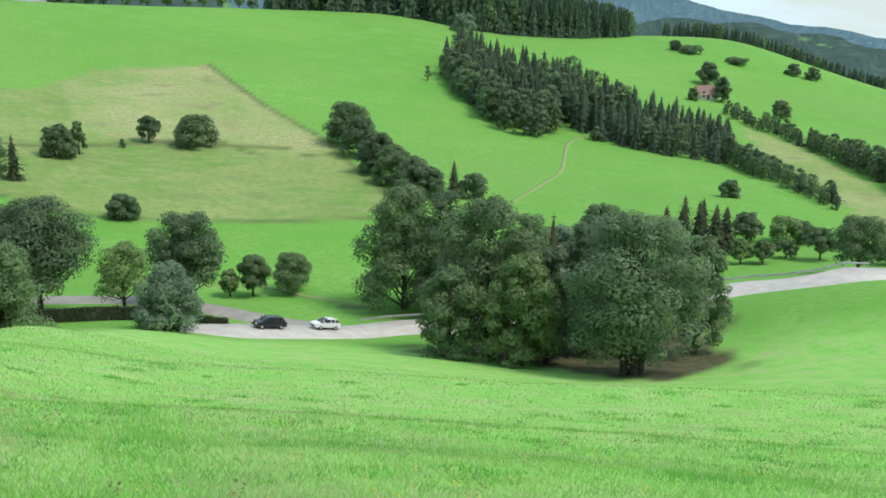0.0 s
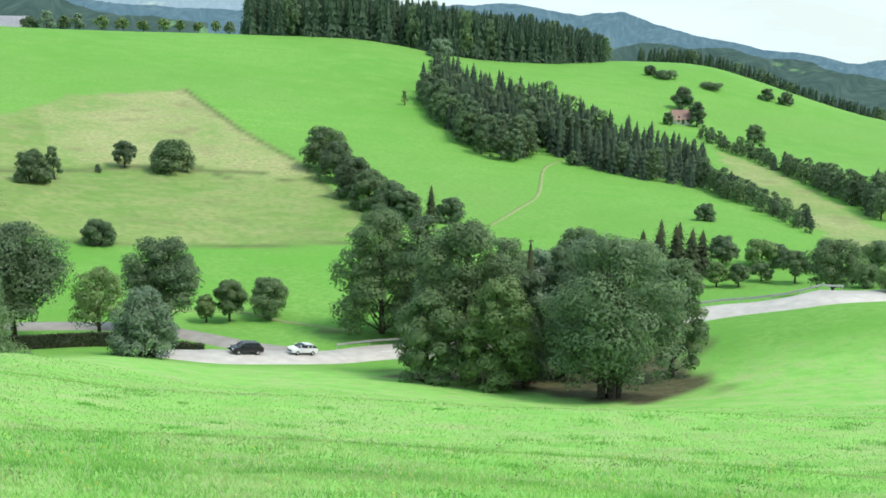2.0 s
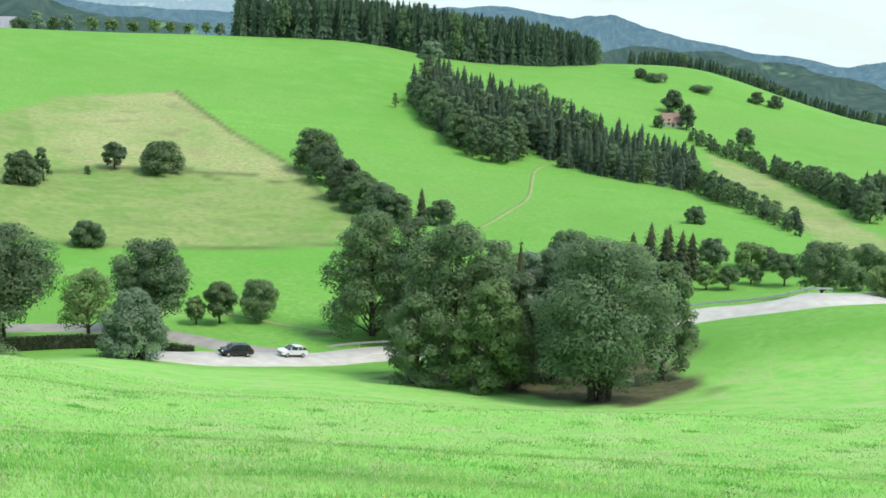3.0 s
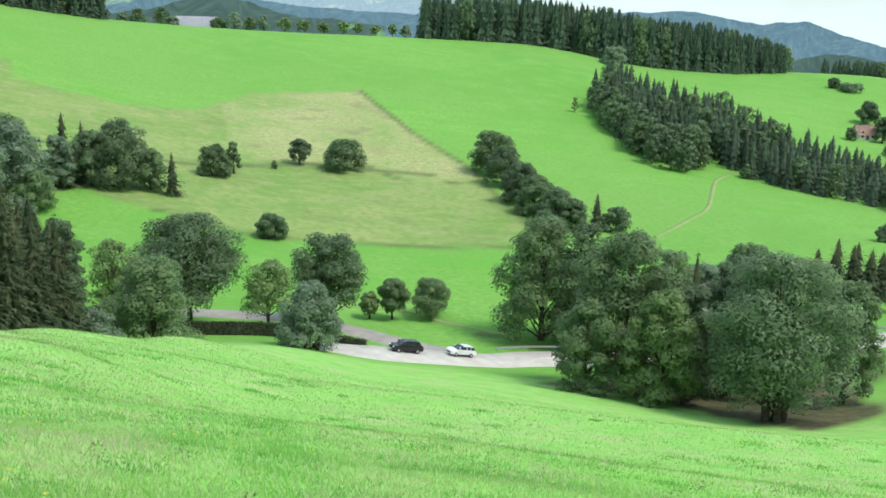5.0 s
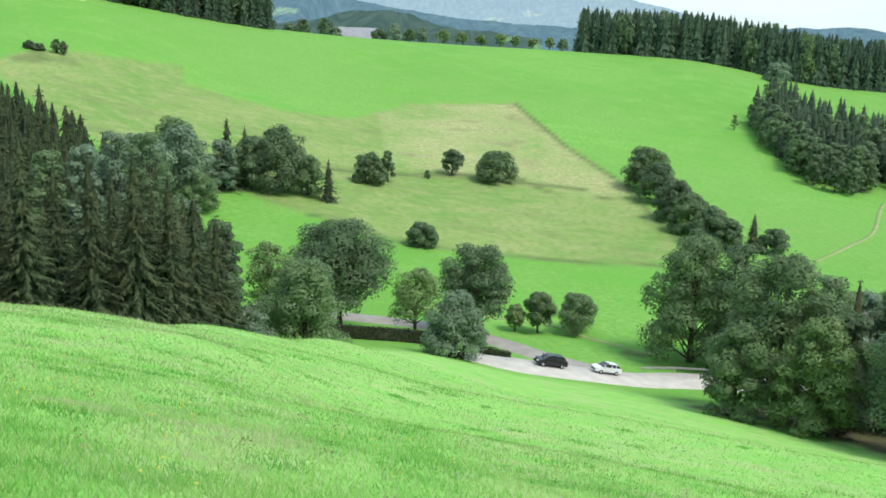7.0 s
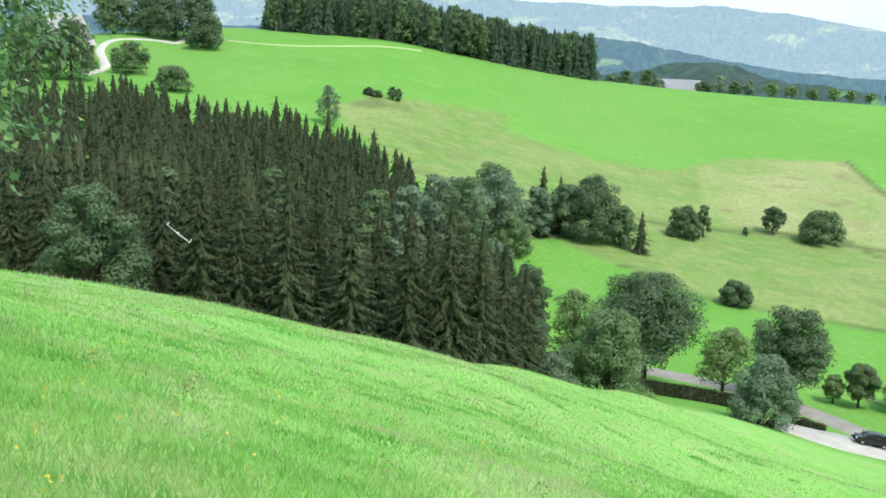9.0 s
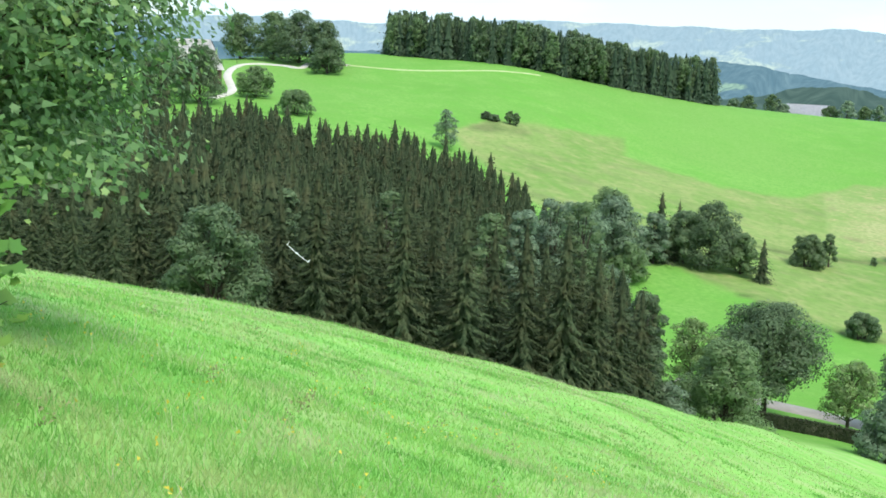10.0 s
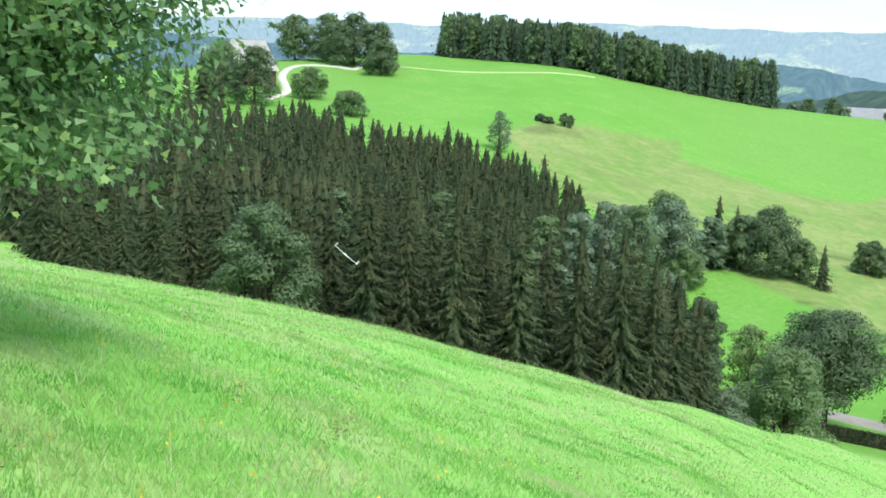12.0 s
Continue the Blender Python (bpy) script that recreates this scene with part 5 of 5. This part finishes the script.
# ---------------------------------------------------------------- maple close to the viewer
def maple_leaf_mesh(rng, spots, normals, size, mat, name="foliage"):
    """Five-lobed leaves, a little folded, with drooping tips."""
    reach = np.array([0.34, 0.78, 0.58, 0.95, 0.66, 1.08, 0.66, 0.95, 0.58, 0.78])
    ang = np.radians(np.array([-90, -18, 12, 36, 64, 90, 116, 144, 168, 198]))
    flat = np.stack([reach * np.cos(ang), reach * np.sin(ang)], 1)
    count = len(spots)
    hang = np.tile(np.array([0, 0, -1.0]), (count, 1)) + unit(rng, count) * 0.8
    w = hang - normals * np.sum(hang * normals, 1, keepdims=True)
    w /= np.linalg.norm(w, axis=1, keepdims=True) + 1e-9
    u = np.cross(w, normals)
    s = (size * rng.uniform(0.55, 1.15, count))[:, None, None]
    fold = np.abs(flat[:, 0])[None, :, None] * normals[:, None, :] * 0.25
    ring = spots[:, None, :] + s * (flat[None, :, :1] * u[:, None, :] + flat[None, :, 1:] * w[:, None, :] + fold)
    return raw_mesh(name, ring.reshape(-1, 3), np.arange(count * 10).reshape(-1, 10), mat)


def near_maple():
    g = np.random.default_rng(5)
    bx, by = at_bearing(71.6, 15.4)
    bz = float(ground(bx, by)) - 0.2
    ob = new("maple_tree")
    ob.location = (bx, by, bz)
    ob.scale = (1.14, 1.14, 1.14)
    verts, faces = [], []
    tube(verts, faces, (0, 0, -0.3), (0.1, 0.05, 2.2), 0.34, 0.24, 10)
    tube(verts, faces, (0.1, 0.05, 2.2), (-0.1, 0.2, 5.0), 0.24, 0.15, 8)
    tube(verts, faces, (-0.1, 0.2, 5.0), (0.0, 0.0, 9.0), 0.15, 0.03, 6)
    spots, normals = [], []
    for k in range(250):
        h = g.uniform(0.5, 9.6) if k % 4 == 0 else g.uniform(0.9, 6.8)
        t = g.uniform(0, 6.3) if k % 5 == 0 else g.uniform(-0.8, 1.75)
        full = 4.15 * math.sin(math.pi * min(1, 0.24 + 0.70 * h / 9.6)) ** 0.55
        reach = full * g.uniform(0.62, 1.06)
        tip = np.array([reach * math.cos(t), reach * math.sin(t), h - 0.12 * reach])
        root = np.array([0, 0, max(1.0, h - 0.55 * reach)])
        if h > 2.4:
            tube(verts, faces, root, tuple(root * 0.35 + tip * 0.65), 0.05, 0.02, 5)
            tube(verts, faces, tuple(root * 0.35 + tip * 0.65), tuple(tip), 0.02, 0.006, 4)
        n = 165
        u = 1 - g.random(n) ** 1.5 * 0.66
        along_limb = root + (tip - root) * u[:, None]
        sway = g.normal(size=(n, 3)) * np.array([0.36, 0.36, 0.17])
        spots.append(along_limb + sway - np.array([0, 0, 0.12]))
        out_way = np.array([math.cos(t), math.sin(t), 0])
        nn = out_way * 0.8 + np.array([0, 0, 0.5]) + unit(g, n) * 0.75
        normals.append(nn / np.linalg.norm(nn, axis=1, keepdims=True))
    o = new("trunk", raw_mesh("trunk", verts, faces, M_BARK))
    o.parent = ob
    p, q = np.concatenate(spots), np.concatenate(normals)
    keep = p[:, 2] > 1.25 + 0.25 * np.sin(p[:, 0] * 3)
    new("crown", maple_leaf_mesh(g, p[keep], q[keep], 0.060, M_MAPLE, "crown")).parent = ob
    inner = g.choice(len(p), 95000)
    way = p[inner] * np.array([0.93, 0.93, 1.0]) + g.normal(size=(95000, 3)) * np.array([0.26, 0.26, 0.14])
    way = way[way[:, 2] > 1.3]
    n_in = way * np.array([0.16, 0.16, 0]) + unit(g, len(way)) * 0.55 + np.array([0, 0, 0.45])
    n_in /= np.linalg.norm(n_in, axis=1, keepdims=True)
    v, f = leaf_cards(g, way, n_in, 0.052, 0.62)
    new("inner_foliage", raw_mesh("inner_foliage", v, f, M_MAPLE)).parent = ob
    tagged(ob, "leafy green maple with low hanging branches", "tree")
    # a nearer low bough with yellowing leaves
    base = np.array(at_bearing(66.0, 8.6) + (0.0,))
    base[2] = float(ground(base[0], base[1]))
    ob = new("maple_sapling")
    ob.location = base
    verts, faces = [], []
    tube(verts, faces, (0, 0, -0.2), (0.05, 0, 1.6), 0.035, 0.015, 6)
    spots = []
    for k in range(16):
        t, h = k * 2.4, 0.25 + 1.55 * k / 16
        tip = np.array([0.5 * math.cos(t), 0.5 * math.sin(t), h + 0.15])
        tube(verts, faces, (0, 0, h * 0.8), tuple(tip), 0.012, 0.004, 4)
        n = 22
        spots.append(tip * g.uniform(0.35, 1.05, (n, 1)) + g.normal(size=(n, 3)) * 0.11 + np.array([0, 0, h * 0.1]))
    new("stem", raw_mesh("stem", verts, faces, M_BARK)).parent = ob
    p = np.concatenate(spots)
    q = unit(g, len(p)) * 0.5 + np.array([0.3, -0.3, 0.8])
    q /= np.linalg.norm(q, axis=1, keepdims=True)
    new("foliage", maple_leaf_mesh(g, p, q, 0.11, M_MAPLE_YELLOW)).parent = ob
    tagged(ob, "low maple sapling with yellowing leaves", "sapling")


near_maple()


# ---------------------------------------------------------------- grass of the near pasture
def blades(name, x, y, h, wide, lean, seed, mat, label):
    """Pointed blades at the places given, leaning every way, as one mesh."""
    g = np.random.default_rng(seed)
    n = len(x)
    z = ground(x, y) - 0.01
    t, la = g.uniform(0, 2 * math.pi, n), g.uniform(0, 2 * math.pi, n)
    dx, dy, reach = np.cos(t) * wide, np.sin(t) * wide, lean * h
    p = np.stack([np.stack([x - dx, y - dy, z], 1), np.stack([x + dx, y + dy, z], 1), np.stack([x + np.cos(la) * reach, y + np.sin(la) * reach, z + h], 1)], 1)
    me = raw_mesh(name, p.reshape(-1, 3), np.arange(n * 3).reshape(-1, 3), mat)
    return tagged(new(name, me), label, "grass", kind="stuff")


def scatter(g, count, r0, r1, b0, b1, power=0.85):
    r = r0 * (r1 / r0) ** (g.random(count) ** power)
    b = np.radians(g.uniform(b0, b1, count))
    return -r * np.sin(b), r * np.cos(b), r


def grass(name, count, r0, r1, b0, b1, tall, seed, mat, label, slim=1.0):
    g = np.random.default_rng(seed)
    x, y, r = scatter(g, count, r0, r1, b0, b1)
    lump = sum(np.sin(x * a + y * b + c) for a, b, c in ((1.9, 1.1, 0.3), (-1.2, 2.3, 1.7), (0.5, -0.8, 2.9), (3.1, -2.7, 4.0))) / 4
    h = tall * g.uniform(0.5, 1.3, count) * (1 + 0.22 * lump)
    return blades(name, x, y, h, slim * (0.003 + 0.0009 * r) * g.uniform(0.6, 1.4, count), g.uniform(0.2, 0.8, count), seed + 50, mat, label)


def clumps(name, count, each, spread, r0, r1, tall, seed, mat, label, slim=0.5, b0=-25, b1=66, power=0.9):
    """Tufts: blades gathered round scattered middles."""
    g = np.random.default_rng(seed)
    x, y, r = scatter(g, count, r0, r1, b0, b1, power)
    size = np.repeat(g.uniform(0.5, 1.5, count), each)
    x, y, r = np.repeat(x, each), np.repeat(y, each), np.repeat(r, each)
    x, y = x + g.normal(size=len(x)) * spread * size, y + g.normal(size=len(y)) * spread * size
    h = tall * size ** 0.5 * g.uniform(0.4, 1.2, len(x))
    return blades(name, x, y, h, slim * (0.003 + 0.0009 * r) * g.uniform(0.6, 1.4, len(x)), g.uniform(0.2, 0.9, len(x)), seed + 50, mat, label)


M_TUFT = leaf_material("dark_grass_tuft", (0.16, 0.42, 0.075), (0.25, 0.53, 0.12), None, 0.0, 0.7, 0.5)
M_SEED = leaf_material("dry_grass_stalk", (0.48, 0.54, 0.28), (0.62, 0.60, 0.40), None, 0.0, 0.7, 0.4)
M_RUSH = leaf_material("brown_seed_heads", (0.20, 0.19, 0.10), (0.34, 0.30, 0.17), None, 0.0, 0.8, 0.3)
grass("grass", 360000, 3.0, 100, -27, 70, 0.09, 1, M_GRASS, "short bright green pasture grass", 0.55)
grass("grass_near_viewer", 16000, 0.3, 6, -180, 180, 0.08, 6, M_GRASS, "short pasture grass round the standing place", 0.7)
clumps("grass_tufts", 300, 120, 0.40, 4.0, 60, 0.15, 2, M_TUFT, "darker green grass tufts in the pasture")
clumps("grass_stalks", 480, 42, 0.7, 5.0, 95, 0.20, 3, M_SEED, "thin dry seed stalks in the pasture", 0.34)
clumps("crest_stalks", 420, 7, 0.5, 46, 66, 0.34, 8, M_RUSH, "brown seed heads along the edge of the pasture", 0.16, 28, 62)


# small yellow meadow flowers and dark withered docks
M_FLOWER = leaf_material("yellow_petals", (0.62, 0.50, 0.05), (0.75, 0.62, 0.10), None, 0.0, 0.6, 0.2)
M_DOCK = leaf_material("withered_dock", (0.22, 0.25, 0.10), (0.32, 0.32, 0.16), None, 0.0, 0.8, 0.2)


def meadow_specks(name, count, heads, size, tall, r0, r1, seed, mat, label):
    g = np.random.default_rng(seed)
    r, b = g.uniform(r0, r1, count), np.radians(g.uniform(-22, 62, count))
    x, y = -r * np.sin(b), r * np.cos(b)
    p = np.stack([x, y, ground(x, y) + tall], 1)
    p = np.repeat(p, heads, axis=0) + g.normal(size=(count * heads, 3)) * np.array([0.07, 0.07, tall * 0.35])
    n = unit(g, len(p)) + np.array([0, 0, 0.8])
    n /= np.linalg.norm(n, axis=1, keepdims=True)
    v, f = leaf_cards(g, p, n, size, 0.8)
    tagged(new(name, raw_mesh(name, v, f, mat)), label, "flowers", kind="stuff")


meadow_specks("meadow_flowers", 130, 5, 0.018, 0.16, 5, 26, 4, M_FLOWER, "small yellow flowers in the pasture")
meadow_specks("dock_stalks", 90, 26, 0.02, 0.2, 6, 40, 5, M_DOCK, "brown withered dock stalks in the pasture")
